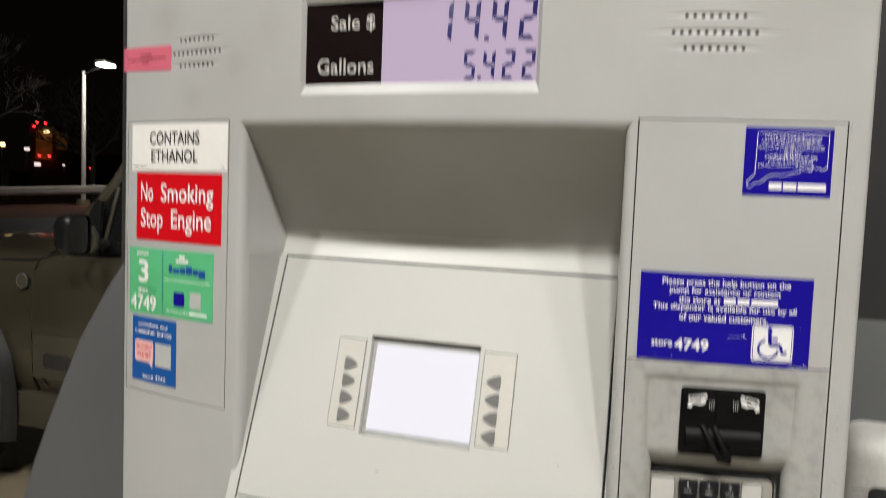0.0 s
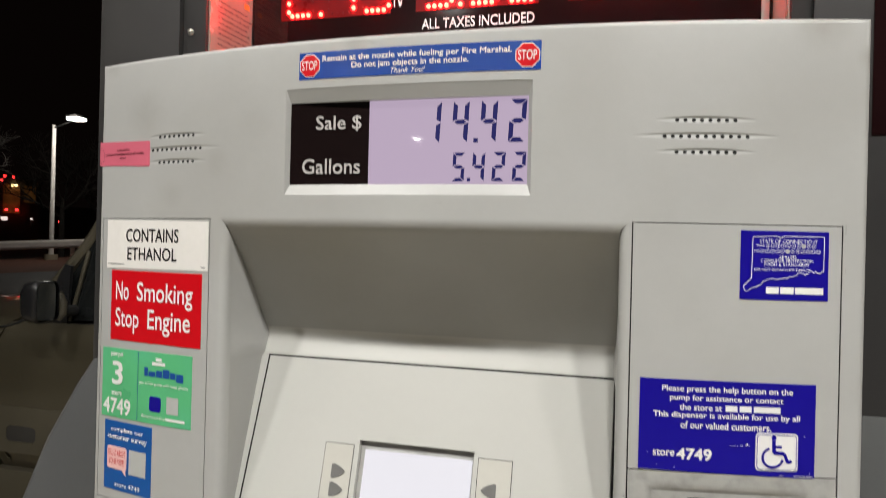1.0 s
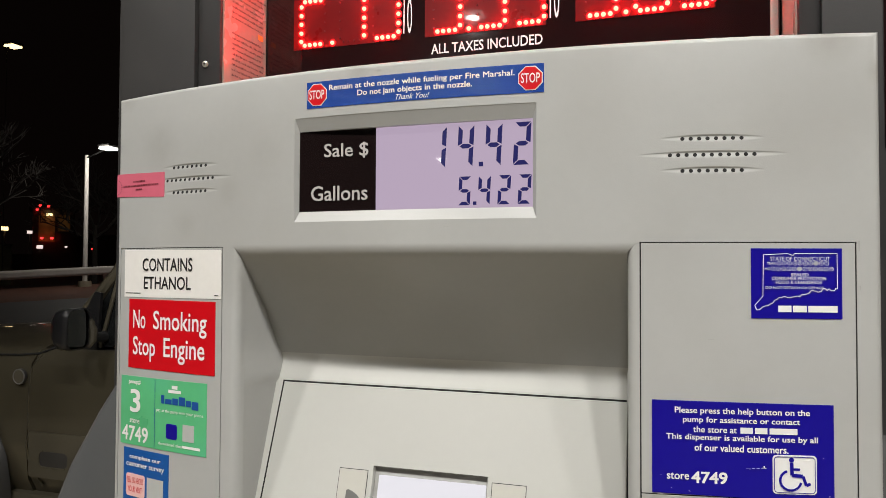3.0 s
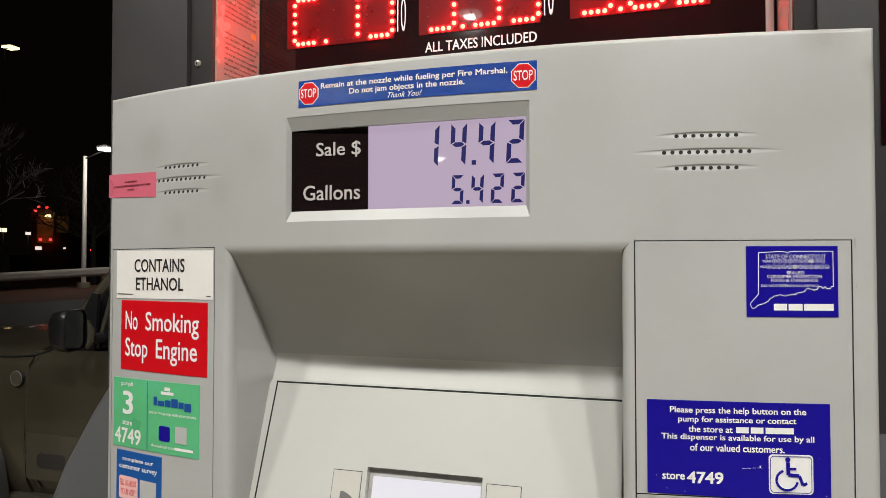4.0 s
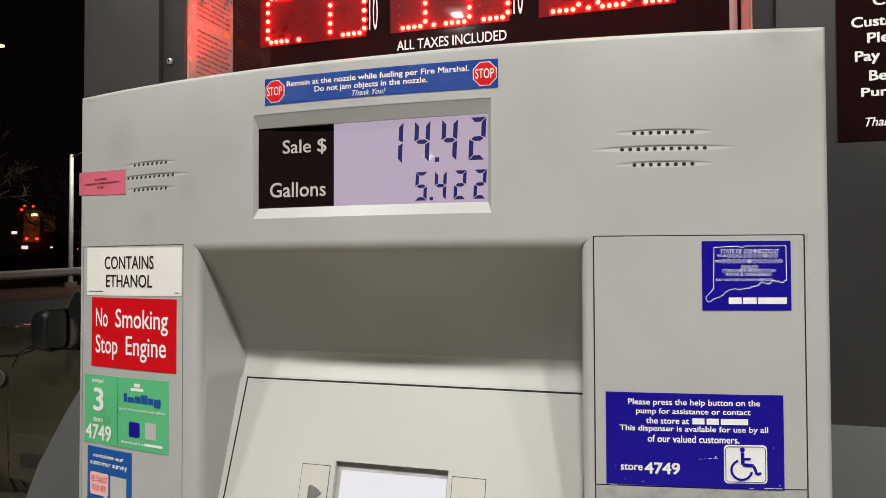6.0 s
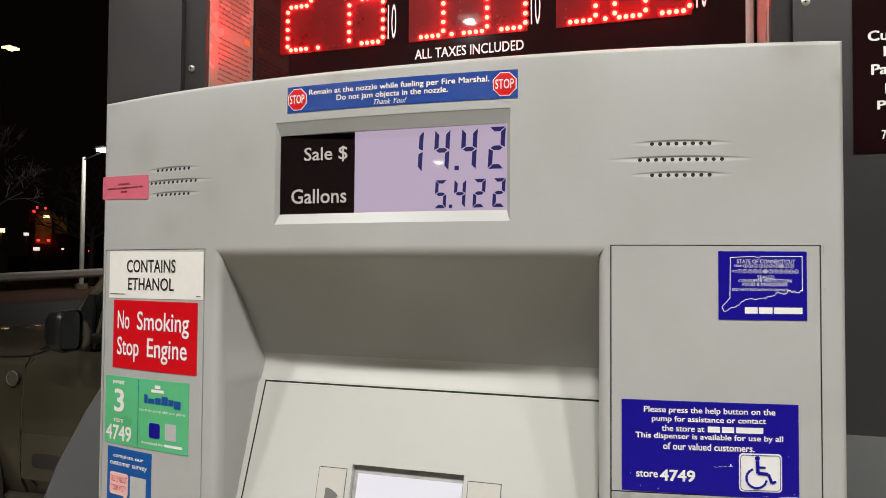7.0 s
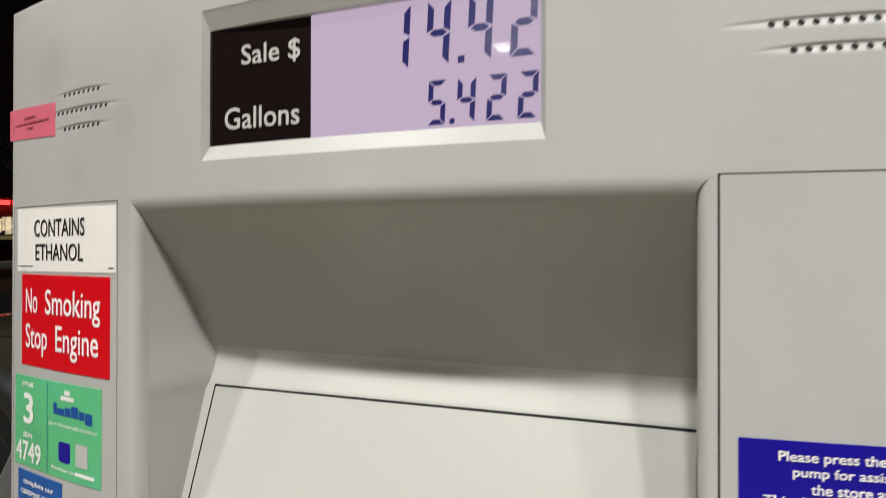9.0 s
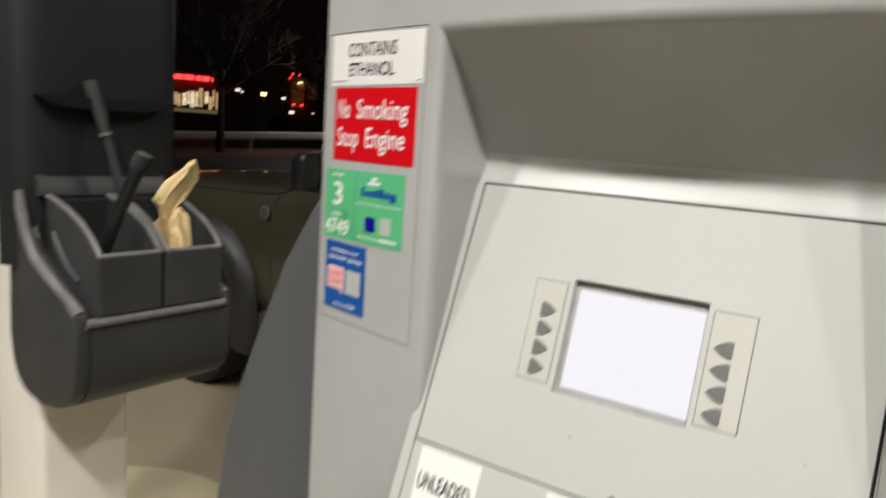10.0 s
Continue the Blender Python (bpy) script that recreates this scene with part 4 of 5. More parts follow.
pad_plate("side_plate", 0.2153, 0.2340, 0.0035, 0.1065, 0.002, 0.001, 0.0040, STEEL, pad, "pale steel side plate")
pad_plate("side_plate", 0.2872, 0.3028, 0.0035, 0.1065, 0.002, 0.001, 0.0040, STEEL, pad, "pale steel side plate")
labels = [["1 QZ", "2 ABC", "3 DEF"], ["4 GHI", "5 JKL", "6 MNO"], ["7 PRS", "8 TUV", "9 WXY"], ["CLEAR", "0", "ENTER"]]
for r in range(4):
    for c in range(3):
        cu, cv = 0.2450 + 0.0165 * c, 0.0095 + 0.0142 * r
        mat = YELLOW_KEY if (r, c) == (3, 0) else GREEN_KEY if (r, c) == (3, 2) else BLACK
        bm = bmesh.new()
        rings = [[bm.verts.new(on_pad(a, b, w)) for a, b in rounded(cu - h, cu + h, cv - k, cv + k, 0.0015, 3)] for h, k, w in ((0.0075, 0.0065, 0.002), (0.0075, 0.0065, 0.0050), (0.0067, 0.0057, 0.0064))]
        for p, q in zip(rings, rings[1:]):
            for i in range(len(p)):
                bm.faces.new((p[i], p[(i + 1) % len(p)], q[(i + 1) % len(p)], q[i]))
        bm.faces.new(rings[-1])
        key = part("key", bm, mat, pad)
        s = labels[r][c].split()
        flipped = lambda u, v, w, cv=cv: on_pad(u, 2 * cv - v, w)
        if len(s) == 2:
            half = 0.0006 if s[0] == "1" else 0.0013
            words(key, KEY_INK, flipped, [(s[0], cu - half - 0.0003, cu + half - 0.0003, cv + 0.0006, cv + 0.0043), (s[1], cu - 0.0032, cu + 0.0030, cv - 0.0038, cv - 0.0014)], 0.0, 0.0067)
        elif s[0] == "0":
            words(key, KEY_INK, flipped, [("0", cu - 0.0013, cu + 0.0013, cv - 0.0010, cv + 0.0030)], 0.0, 0.0067)
        else:
            words(key, BLACK_INK, flipped, [(s[0], cu - 0.0050, cu + 0.0050, cv - 0.0013, cv + 0.0013)], 0.0, 0.0067)
# scuff flecks where hoses and hands rub
rnd = random.Random(11)
bm = bmesh.new()
for k in range(110):
    u = rnd.choice((rnd.uniform(0.326, 0.3430), rnd.uniform(0.3475, 0.3590), rnd.uniform(0.181, 0.188)))
    z = 1.255 - abs(rnd.gauss(0, 0.075)) - (0.02 if u > 0.2 else 0)
    a, b = rnd.uniform(0.0001, 0.0004) * rnd.choice((1, 1, 6)), rnd.uniform(0.0001, 0.0004)
    turn = rnd.uniform(0, 3)
    bm.faces.new([bm.verts.new(on_face(u + a * math.cos(t + turn), z + b * math.sin(t + turn), 0.0003)) for t in (0, 1.1, 2.3, 3.3, 4.9)])
tagged(part("scuff_fleck", bm, material("grey_scuff", (0.13, 0.13, 0.125), 0.7, vary=0.5, scale=200), pump, smooth=0), kind="stuff")

# ---- side columns, sheathing and the upper housing ----
part("top_cover", boxed(-0.352, 0.3645, 0.10, 0.30, 1.55, 1.629, 0.004), GREY, pump)
part("core", boxed(-0.335, 0.335, 0.10, 0.46, 0.15, 1.60, 0.01), CHARCOAL, pump)
part("lower_door", boxed(-0.35, 0.36, 0.045, 0.115, 0.20, 0.715, 0.012, 3), SKIRT, pump, "plain grey lower cabinet door")
for side in (-1, 1):
    bm = bmesh.new()
    outline = [(side * a, b) for a, b in ((0.345, 0.158), (0.452, 0.158), (0.4640, 0.164), (0.4700, 0.176), (0.4700, 0.42), (0.345, 0.42))]
    prism(bm, outline, (0.16, 2.25), lambda u, v, w: (u, v, w))
    part("hose_column", bm, CHARCOAL, pump, "tall charcoal side column")
    bm = bmesh.new()
    levels = [(1.345, 0.440, 0.166), (1.318, 0.452, 0.1612), (1.300, 0.462, 0.1578), (1.265, 0.483, 0.1520), (1.197, 0.519, 0.1440), (1.095, 0.560, 0.137), (1.03, 0.585, 0.134), (0.93, 0.617, 0.131), (0.81, 0.636, 0.130), (0.6, 0.648, 0.13), (0.3, 0.652, 0.13), (0.16, 0.652, 0.13)]
    rings = []
    for z, xo, yf in levels:
        pts = [(0.346, yf), (xo - 0.012, yf), (xo - 0.004, yf + 0.004), (xo, yf + 0.012), (xo, 0.43), (0.346, 0.43)]
        rings.append([bm.verts.new((side * a, b, z)) for a, b in pts])
    for a, b in zip(rings, rings[1:]):
        for k in range(6):
            bm.faces.new((a[k], a[(k + 1) % 6], b[(k + 1) % 6], b[k]))
    bm.faces.new(rings[0])
    bm.faces.new(rings[-1])
    part("side_sheathing", bm, SKIRT, pump, "smooth grey flared side sheathing", smooth=50)
part("nozzle_boot", boxed(0.3755, 0.54, 0.088, 0.32, 0.70, 1.2095, 0.022, 5), BOOT, pump, "dirty pale plastic nozzle boot")
# Black sheet on the solid boot, painting the shade of its opening.
part("boot_shade_sheet", prism(bmesh.new(), rounded(0.3910, 0.51, 0.76, 1.1680, 0.006), (0.0, 0.0014), lambda u, v, w: (u, 0.088 - w, v)), GAP, pump)
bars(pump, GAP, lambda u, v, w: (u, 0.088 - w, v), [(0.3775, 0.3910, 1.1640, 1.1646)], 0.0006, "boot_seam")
notice = part("pay_notice", prism(bmesh.new(), [(0.3945, 1.5570), (0.482, 1.5570), (0.482, 1.78), (0.3945, 1.78)], (0.0, 0.0012), lambda u, v, w: (u, 0.158 - w, v)), SIGN_BLACK, pump, "black pay-first notice with white words", smooth=0)
words(notice, WHITE_INK, lambda u, v, w: (u, 0.158 - w, v), [("Cash", 0.4240, 0.4530, 1.6775, 1.6870), ("Customers", 0.4065, 0.4700, 1.6590, 1.6685), ("Please", 0.4190, 0.4570, 1.6440, 1.6535), ("Pay", 0.4090, 0.4290, 1.6250, 1.6375), ("First", 0.4350, 0.4620, 1.6280, 1.6375), ("Before", 0.4200, 0.4590, 1.6100, 1.6195), ("Pumping", 0.4135, 0.4660, 1.5935, 1.6040)], 0.03, 0.0018)
words(notice, WHITE_INK, lambda u, v, w: (u, 0.158 - w, v), [("Thank You", 0.4165, 0.4620, 1.5690, 1.5770)], 0.015, 0.0018, "lettering", 0.3)

# ---- price sign ----
sign = thing("price_sign", "black price sign with glowing red dot-matrix figures", "sign")
SY = 0.262
part("face", boxed(-0.308, 0.322, SY, SY + 0.02, 1.632, 2.10), SIGN_BLACK, sign, "glossy black sign face")
for x0, x1 in ((-0.3445, -0.3115), (0.3255, 0.3450)):
    part("side_frame", boxed(x0, x1, 0.163, SY + 0.02, 1.632, 2.10, 0.003), CHARCOAL, sign)
part("side_cover", boxed(0.3445, 0.3650, 0.1600, 0.20, 1.632, 2.10, 0.002), CHARCOAL, sign)
part("top_frame", boxed(-0.3445, 0.3645, 0.163, SY + 0.02, 2.10, 2.16, 0.003), CHARCOAL, sign)
film = part("instruction_film", boxed(-0.3115, -0.3095, 0.1680, SY - 0.001, 1.632, 2.09), STRIP, sign, "cream instruction film with small dark print", smooth=0)
inner = lambda u, v, w: (-0.3095 + w, u, v)
rnd = random.Random(5)
small = []
for k in range(64):
    if k % 11 in (5, 6):
        continue
    u, z = 0.1830, 1.640 + 0.0066 * k
    stop = rnd.uniform(0.215, 0.257) if k % 11 == 4 else rnd.uniform(0.249, 0.258)
    while u < stop:
        e = rnd.uniform(0.0005, 0.0011)
        small.append((u, u + e, z, z + rnd.choice((0.0019, 0.0019, 0.0028))))
        u += e + rnd.choice((0.0004, 0.0004, 0.0004, 0.0004, 0.0013))
bars(film, material("grey_brown_print", (0.035, 0.03, 0.028), 0.5), inner, small, 0.0007, "illegible_print")
bars(film, material("orange_print", (0.6, 0.28, 0.05), 0.5), inner, [(0.240, 0.252, 1.676 + 0.0726 * k, 1.683 + 0.0726 * k) for k in range(6)], 0.0009, "orange_bar")
part("corner_film", boxed(0.3240, 0.3255, 0.1680, SY - 0.001, 1.632, 2.09), STRIP, sign, "cream film on the inner corner", smooth=0)
part("corner_strip", boxed(0.3125, 0.3204, SY - 0.004, SY, 1.632, 2.09, 0.001), STEEL, sign, "bright metal corner strip")
onsign = lambda u, v, w: (u, SY - w, v)
words(sign, WHITE_INK, onsign, [("ALL TAXES INCLUDED", -0.0735, 0.0660, 1.7135, 1.7262)], 0.014, 0.001)
PX, PZ = 0.0081, 0.0117
ACROSS, UP = (0.62, 1.55, 2.5, 3.45), (0.45, 1.4, 2.4, 3.4, 4.4)
DOTS = {"a": [(c, 9.9) for c in ACROSS], "d": [(c, 0) for c in ACROSS], "g": [(c, 4.95) for c in ACROSS],
        "b": [(4.25, 9.9 - r) for r in UP], "c": [(4.25, r) for r in UP], "f": [(0, 9.9 - r) for r in UP], "e": [(0, r) for r in UP]}
for px0, px1, price in ((-0.2672, -0.1150, "2.75"), (-0.0820, 0.0702, "3.35"), (0.1047, 0.2575, "3.65")):
    window = part("price_window", prism(bmesh.new(), [(px0, 1.7360), (px1, 1.7360), (px1, 1.868), (px0, 1.868)], (-0.001, 0.001), onsign), LED_PANEL, sign, "dark red window behind the figures", smooth=0)
    for slot, ch in enumerate(price.replace(".", "")):
        ux = px0 + 0.0118 + (0, 0.0563, 0.1037)[slot]
        for lit in (True, False):
            bm = bmesh.new()
            for k, dots in DOTS.items():
                if (k in SEGMENTS[ch]) != lit:
                    continue
                for c, r in dots:
                    m = Matrix.Translation(onsign(ux + c * PX, 1.7410 + r * PZ, 0.0018))
                    bmesh.ops.create_icosphere(bm, subdivisions=2 if lit else 1, radius=0.0028 if lit else 0.0012, matrix=m)
            if lit and slot == 0:
                bmesh.ops.create_icosphere(bm, subdivisions=2, radius=0.0028, matrix=Matrix.Translation(onsign(ux + 0.0455, 1.7410, 0.0018)))
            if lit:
                # Flat glowing discs paint the halo of the lit dots.
                halo = bmesh.new()
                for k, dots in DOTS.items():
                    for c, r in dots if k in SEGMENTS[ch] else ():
                        prism(halo, disc_outline(ux + c * PX, 1.7410 + r * PZ, 0.0046, 12), (0.0006, 0.0012), onsign)
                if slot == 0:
                    prism(halo, disc_outline(ux + 0.0455, 1.7410, 0.0046, 12), (0.0006, 0.0012), onsign)
                tagged(part("led_halo", halo, LED_HALO, window, "glowing red discs standing for the halo round each dot", smooth=0), kind="stuff")
            if bm.verts:
                tagged(part("led_figure" if lit else "unlit_dots", bm, LED if lit else LED_OFF, window, "glowing red dot figure" if lit else ""), kind="stuff")
            else:
                bm.free()
    words(sign, WHITE_INK, onsign, [("10", px1 + 0.0042, px1 + 0.0158, 1.7430, 1.7880), ("9", px1 + 0.006, px1 + 0.0140, 1.80, 1.845)], 0.0, 0.001, "fraction_print")
for x, z, y in ((-0.3320, 1.6965, 0.163), (0.3560, 1.7020, 0.160)):
    bm = bmesh.new()
    tube(bm, [(x, y, z), (x, y - 0.0022, z), (x, y - 0.0030, z)], [0.0040, 0.0038, 0.0022], 14)
    screw = part("screw", bm, FRAME_STEEL, sign)
    bars(screw, GAP, lambda u, v, w: (u, y - w, v), [(x - 0.0021, x + 0.0021, z - 0.0005, z + 0.0005), (x - 0.0005, x + 0.0005, z - 0.0021, z + 0.0021)], 0.0033, "cross_slot")

# ---- service station on the canopy column ----
STAND = (0.0045, 0.0074, -0.002)
column = thing("canopy_column", "white painted steel canopy column", "column")
column.location = STAND[0], STAND[1], 0
part("shaft", boxed(-1.44, -1.235, 0.160, 0.345, 0.15, CANOPY_Z + 0.02, 0.012, 3), COLUMN, column)
part("base_collar", boxed(-1.46, -1.215, 0.140, 0.365, 0.15, 0.21, 0.008), COLUMN, column)
station = thing("windshield_station", "charcoal plastic washer and towel station on a column", "service station")
station.location = STAND
bm = bmesh.new()
plan = [(-1.235, 0.088), (-1.205, 0.098), (-1.190, 0.117), (-1.185, 0.16), (-1.185, 0.38), (-1.190, 0.41), (-1.205, 0.43), (-1.235, 0.44)]
prism(bm, plan, (1.09, 2.0), lambda u, v, w: (u, v, w))
part("back_panel", bm, BACK_PANEL, station, "tall charcoal back panel, toned darker than the tub")
bm = bmesh.new()
prism(bm, [(0.125, 1.405), (0.40, 1.410), (0.385, 1.398), (0.33, 1.388), (0.2, 1.385), (0.14, 1.393)], (0.0, 0.03), lambda u, v, w: (-1.185 + w, u, v))
part("towel_slot", bm, BLACK, station)
prism(bm := bmesh.new(), [(-1.190, 1.262), (-1.178, 1.250), (-1.173, 1.222), (-1.190, 1.222)], (0.132, 0.392), lambda u, v, w: (u, w, v))
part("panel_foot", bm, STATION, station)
# scooped end plates of the tub: x against z
under = [(-0.995, 1.00)]
for k in range(13):
    ca, sa = math.cos(radians(15 * k)), math.sin(radians(15 * k))
    under.append((-1.115 + 0.12 * math.copysign(abs(ca) ** 0.72, ca), 0.960 - 0.115 * sa ** 0.72))
scoop = [(-1.238, 1.300), (-1.236, 1.272), (-1.229, 1.240), (-1.216, 1.206), (-1.198, 1.172), (-1.176, 1.144), (-1.150, 1.118), (-1.113, 1.091), (-1.070, 1.066), (-1.030, 1.048), (-1.003, 1.034)]
for y0, y1 in ((0.105, 0.133), (0.405, 0.430)):
    bm = bmesh.new()
    prism(bm, scoop + under, (y0, y1), lambda u, v, w: (u, w, v))
    bmesh.ops.bevel(bm, geom=list(bm.edges), offset=0.006, segments=2, profile=0.5, affect="EDGES")
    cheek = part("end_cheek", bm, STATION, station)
    edge = [(-1.1790, 1.235), (-1.1760, 1.200), (-1.1690, 1.165)] + scoop[6:]
    part("flange", tube(bmesh.new(), [(u, y0 + 0.013 - 0.018 * min(max((v - 1.05) / 0.16, 0), 1), v - 0.002) for u, v in edge], [0.007] + [0.010] * (len(edge) - 1), 8), WORN_RIM, cheek, "worn rounded flange")
bm = bmesh.new()
prism(bm, [(-1.02, 1.018), (-0.999, 1.012)] + under[1:-1] + [(-1.23, 1.0)], (0.133, 0.405), lambda u, v, w: (u, w, v))
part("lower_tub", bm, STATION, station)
part("front_lip", tube(bmesh.new(), [(-0.998, 0.125, 1.016), (-0.998, 0.412, 1.016)], 0.0085, 10), WORN_RIM, station)
SWEEP = [(-0.994, 1.132), (-1.010, 1.150), (-1.028, 1.166), (-1.060, 1.186), (-1.103, 1.204), (-1.150, 1.217), (-1.183, 1.222)]


def bin_box(y0, y1):
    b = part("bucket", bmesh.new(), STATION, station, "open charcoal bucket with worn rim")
    bm = bmesh.new()
    t = 0.006
    box(bm, -1.000, -0.992, y0, y1, 1.026, 1.134, 0.003)
    box(bm, -1.183, -1.177, y0, y1, 1.02, 1.222)
    for ya, yb in ((y0, y0 + t), (y1 - t, y1)):
        prism(bm, [(-1.183, 1.02), (-0.998, 1.02)] + SWEEP, (ya, yb), lambda u, v, w: (u, w, v))
    box(bm, -1.175, -1.002, y0 + t, y1 - t, 1.02, 1.04)
    bmesh.ops.recalc_face_normals(bm, faces=bm.faces)
    bm.to_mesh(b.data)
    bm.free()
    # Black plate painted in for the shade at the bucket's back.
    part("well_shade", boxed(-1.1765, -1.1700, y0 + 0.007, y1 - 0.007, 1.06, 1.212), GAP, b)
    for y in (y0 + 0.003, y1 - 0.003):
        part("rim", tube(bmesh.new(), [(u, y, v) for u, v in SWEEP], 0.0052, 8), WORN_RIM, b)
    part("rim", tube(bmesh.new(), [(-0.995, y0 + 0.002, 1.133), (-0.995, y1 - 0.002, 1.133)], 0.0052, 8), WORN_RIM, b)
    return b


near_bin = bin_box(0.146, 0.267)
bin_box(0.275, 0.400)
# Raised bead put in for the bucket side's lighter groove.
part("groove_bead", tube(bmesh.new(), [(-1.150, 0.1455, 1.158), (-1.128, 0.1455, 1.128), (-1.100, 0.1455, 1.100), (-1.060, 0.1455, 1.078)], [0.004, 0.006, 0.006, 0.004], 8), STATION, near_bin)
sq = thing("squeegee", "black-handled squeegee standing in the washer bucket", "squeegee", "squeegees")
sq.location = STAND
part("handle", tube(bmesh.new(), [(-1.075, 0.172, 1.06), (-1.030, 0.1976, 1.193), (-0.986, 0.2175, 1.295)], [0.0125, 0.0125, 0.0120], 10), BLACK, sq)
part("grip_cap", tube(bmesh.new(), [(-0.9905, 0.2148, 1.284), (-0.9875, 0.2165, 1.291), (-0.9800, 0.2225, 1.312)], [0.0122, 0.0160, 0.0160], 14), RUBBER, sq)
part("cap_hollow", tube(bmesh.new(), [(-0.9802, 0.2223, 1.3115), (-0.9797, 0.2227, 1.3127)], [0.0112, 0.0112], 14), WORN_RIM, sq)
sq = thing("squeegee", "grey-handled squeegee leaning towards the back panel", "squeegee", "squeegees")
sq.location = STAND
part("handle", tube(bmesh.new(), [(-1.10, 0.290, 1.10), (-1.1300, 0.2666, 1.2312), (-1.150, 0.2449, 1.3425)], [0.0100, 0.0095, 0.0085], 10), STATION, sq)
part("grip", tube(bmesh.new(), [(-1.1495, 0.2450, 1.340), (-1.156, 0.2390, 1.375), (-1.168, 0.2242, 1.4385)], [0.0095, 0.0125, 0.0135], 12), STATION, sq)
part("collar", tube(bmesh.new(), [(-1.1488, 0.2458, 1.3370), (-1.1500, 0.2447, 1.3430)], [0.0125, 0.0125], 12), WORN_RIM, sq)
paper = thing("paper_towel", "crumpled tan paper towel sticking out of a bucket", "paper towel")
paper.location = STAND


def crumple(name, pts, seed, depth=0.010):
    """A sheet with folds through pts: centre line points with half widths."""
    random.seed(seed)
    bm = bmesh.new()
    rows = []
    for (x, y, z), half, ph in pts:
        row = []
        for k in range(9):
            f = -1 + k / 4
            fold = depth * math.sin(ph + f * 4.1) + 0.5 * depth * math.sin(2.3 * ph + f * 9)
            row.append(bm.verts.new((x + fold + random.uniform(-.002, .002), y + f * half, z + 0.006 * math.sin(ph * 3 + f * 6))))
        rows.append(row)
    for a, b in zip(rows, rows[1:]):
        for k in range(8):
            bm.faces.new((a[k], a[k + 1], b[k + 1], b[k]))
    ob = part(name, bm, PAPER, paper, smooth=25)
    ob.modifiers.new("thickness", "SOLIDIFY").thickness = 0.0012
    return ob


crumple("sheet", [((-1.058, 0.318, 1.110), 0.018, 2.6), ((-1.056, 0.320, 1.170), 0.012, 2.6), ((-1.054, 0.318, 1.204), 0.018, 2.7), ((-1.052, 0.320, 1.219), 0.034, 2.7), ((-1.048, 0.331, 1.238), 0.036, 2.8), ((-1.042, 0.340, 1.256), 0.034, 2.8), ((-1.034, 0.347, 1.273), 0.023, 2.9), ((-1.026, 0.350, 1.288), 0.012, 3.0), ((-1.020, 0.348, 1.299), 0.004, 3.0)], 3, 0.0035)
crumple("fold", [((-1.052, 0.300, 1.090), 0.024, 2.2), ((-1.046, 0.300, 1.130), 0.026, 2.9), ((-1.044, 0.299, 1.160), 0.026, 3.5), ((-1.046, 0.298, 1.180), 0.020, 3.8), ((-1.052, 0.306, 1.192), 0.006, 4.0)], 8, 0.006)
crumple("fold", [((-1.030, 0.334, 1.090), 0.020, 1.2), ((-1.028, 0.332, 1.130), 0.022, 2.1), ((-1.030, 0.330, 1.165), 0.020, 2.9), ((-1.036, 0.332, 1.190), 0.018, 3.4), ((-1.044, 0.336, 1.203), 0.008, 3.9)], 5, 0.008)
crumple("fold", [((-1.014, 0.316, 1.090), 0.016, 4.2), ((-1.012, 0.315, 1.125), 0.014, 4.9), ((-1.018, 0.313, 1.152), 0.010, 5.4), ((-1.026, 0.314, 1.168), 0.003, 5.8)], 11, 0.007)

# ---- the parked car ----
car = thing("suv", "parked olive-gold sport utility car with grey flares", "car")
SIDE, MID = 1.75, 2.64


def loft(bm, stations, closed_ends=True):
    """Sections (x, [(y, z), ...]) of the near half, mirrored about the car's middle line."""
    rings = []
    for x, sec in stations:
        near = [(x, SIDE + a, z) for a, z in sec]
        far = [(x, 2 * MID - SIDE - a, z) for a, z in reversed(sec)]
        rings.append([bm.verts.new(p) for p in near + far])
    n = len(rings[0])
    for a, b in zip(rings, rings[1:]):
        for k in range(n):
            bm.faces.new((a[k], a[(k + 1) % n], b[(k + 1) % n], b[k]))
    if closed_ends:
        bm.faces.new(rings[0])
        bm.faces.new(rings[-1])
    return bm


def sec(zh, inset=0.0, crown=0.04, low=0.46):
    return [(0.06 + inset, low), (0.012 + inset, low + 0.10), (0.0 + inset, 0.70), (0.004 + inset, 0.90), (0.02 + inset, zh - 0.06), (0.055 + inset, zh - 0.015), (0.12 + inset, zh + 0.01), (0.45, zh + crown), (0.80, zh + crown + 0.012)]


loft_body = loft(bmesh.new(), [(-3.98, sec(0.98, 0.16)), (-3.90, sec(1.02, 0.07)), (-3.7, sec(1.05, 0.02)), (-3.3, sec(1.075)), (-2.8, sec(1.09)), (-2.385, sec(1.10))])
part("front_body", loft_body, CAR_PAINT, car, "olive-gold bonnet and front wing", smooth=40)
part("rear_body", loft(bmesh.new(), [(-1.10, sec(1.13)), (-0.2, sec(1.14)), (0.35, sec(1.14, 0.03)), (0.42, sec(1.10, 0.08))]), CAR_PAINT, car, smooth=40)
part("middle_floor", loft(bmesh.new(), [(-2.39, sec(1.10, 0.03)), (-1.10, sec(1.12, 0.03))]), BLACK, car)
bm = bmesh.new()
rows = []
for i in range(9):
    x = -2.376 + (1.268) * i / 8
    zt = 1.098 + 0.02 * i / 8
    rows.append([bm.verts.new((x, SIDE + a, z)) for a, z in ((0.05, 0.50), (0.010, 0.58), (-0.002, 0.72), (0.002, 0.90), (0.017, 1.03), (0.045, zt - 0.02), (0.075, zt))])
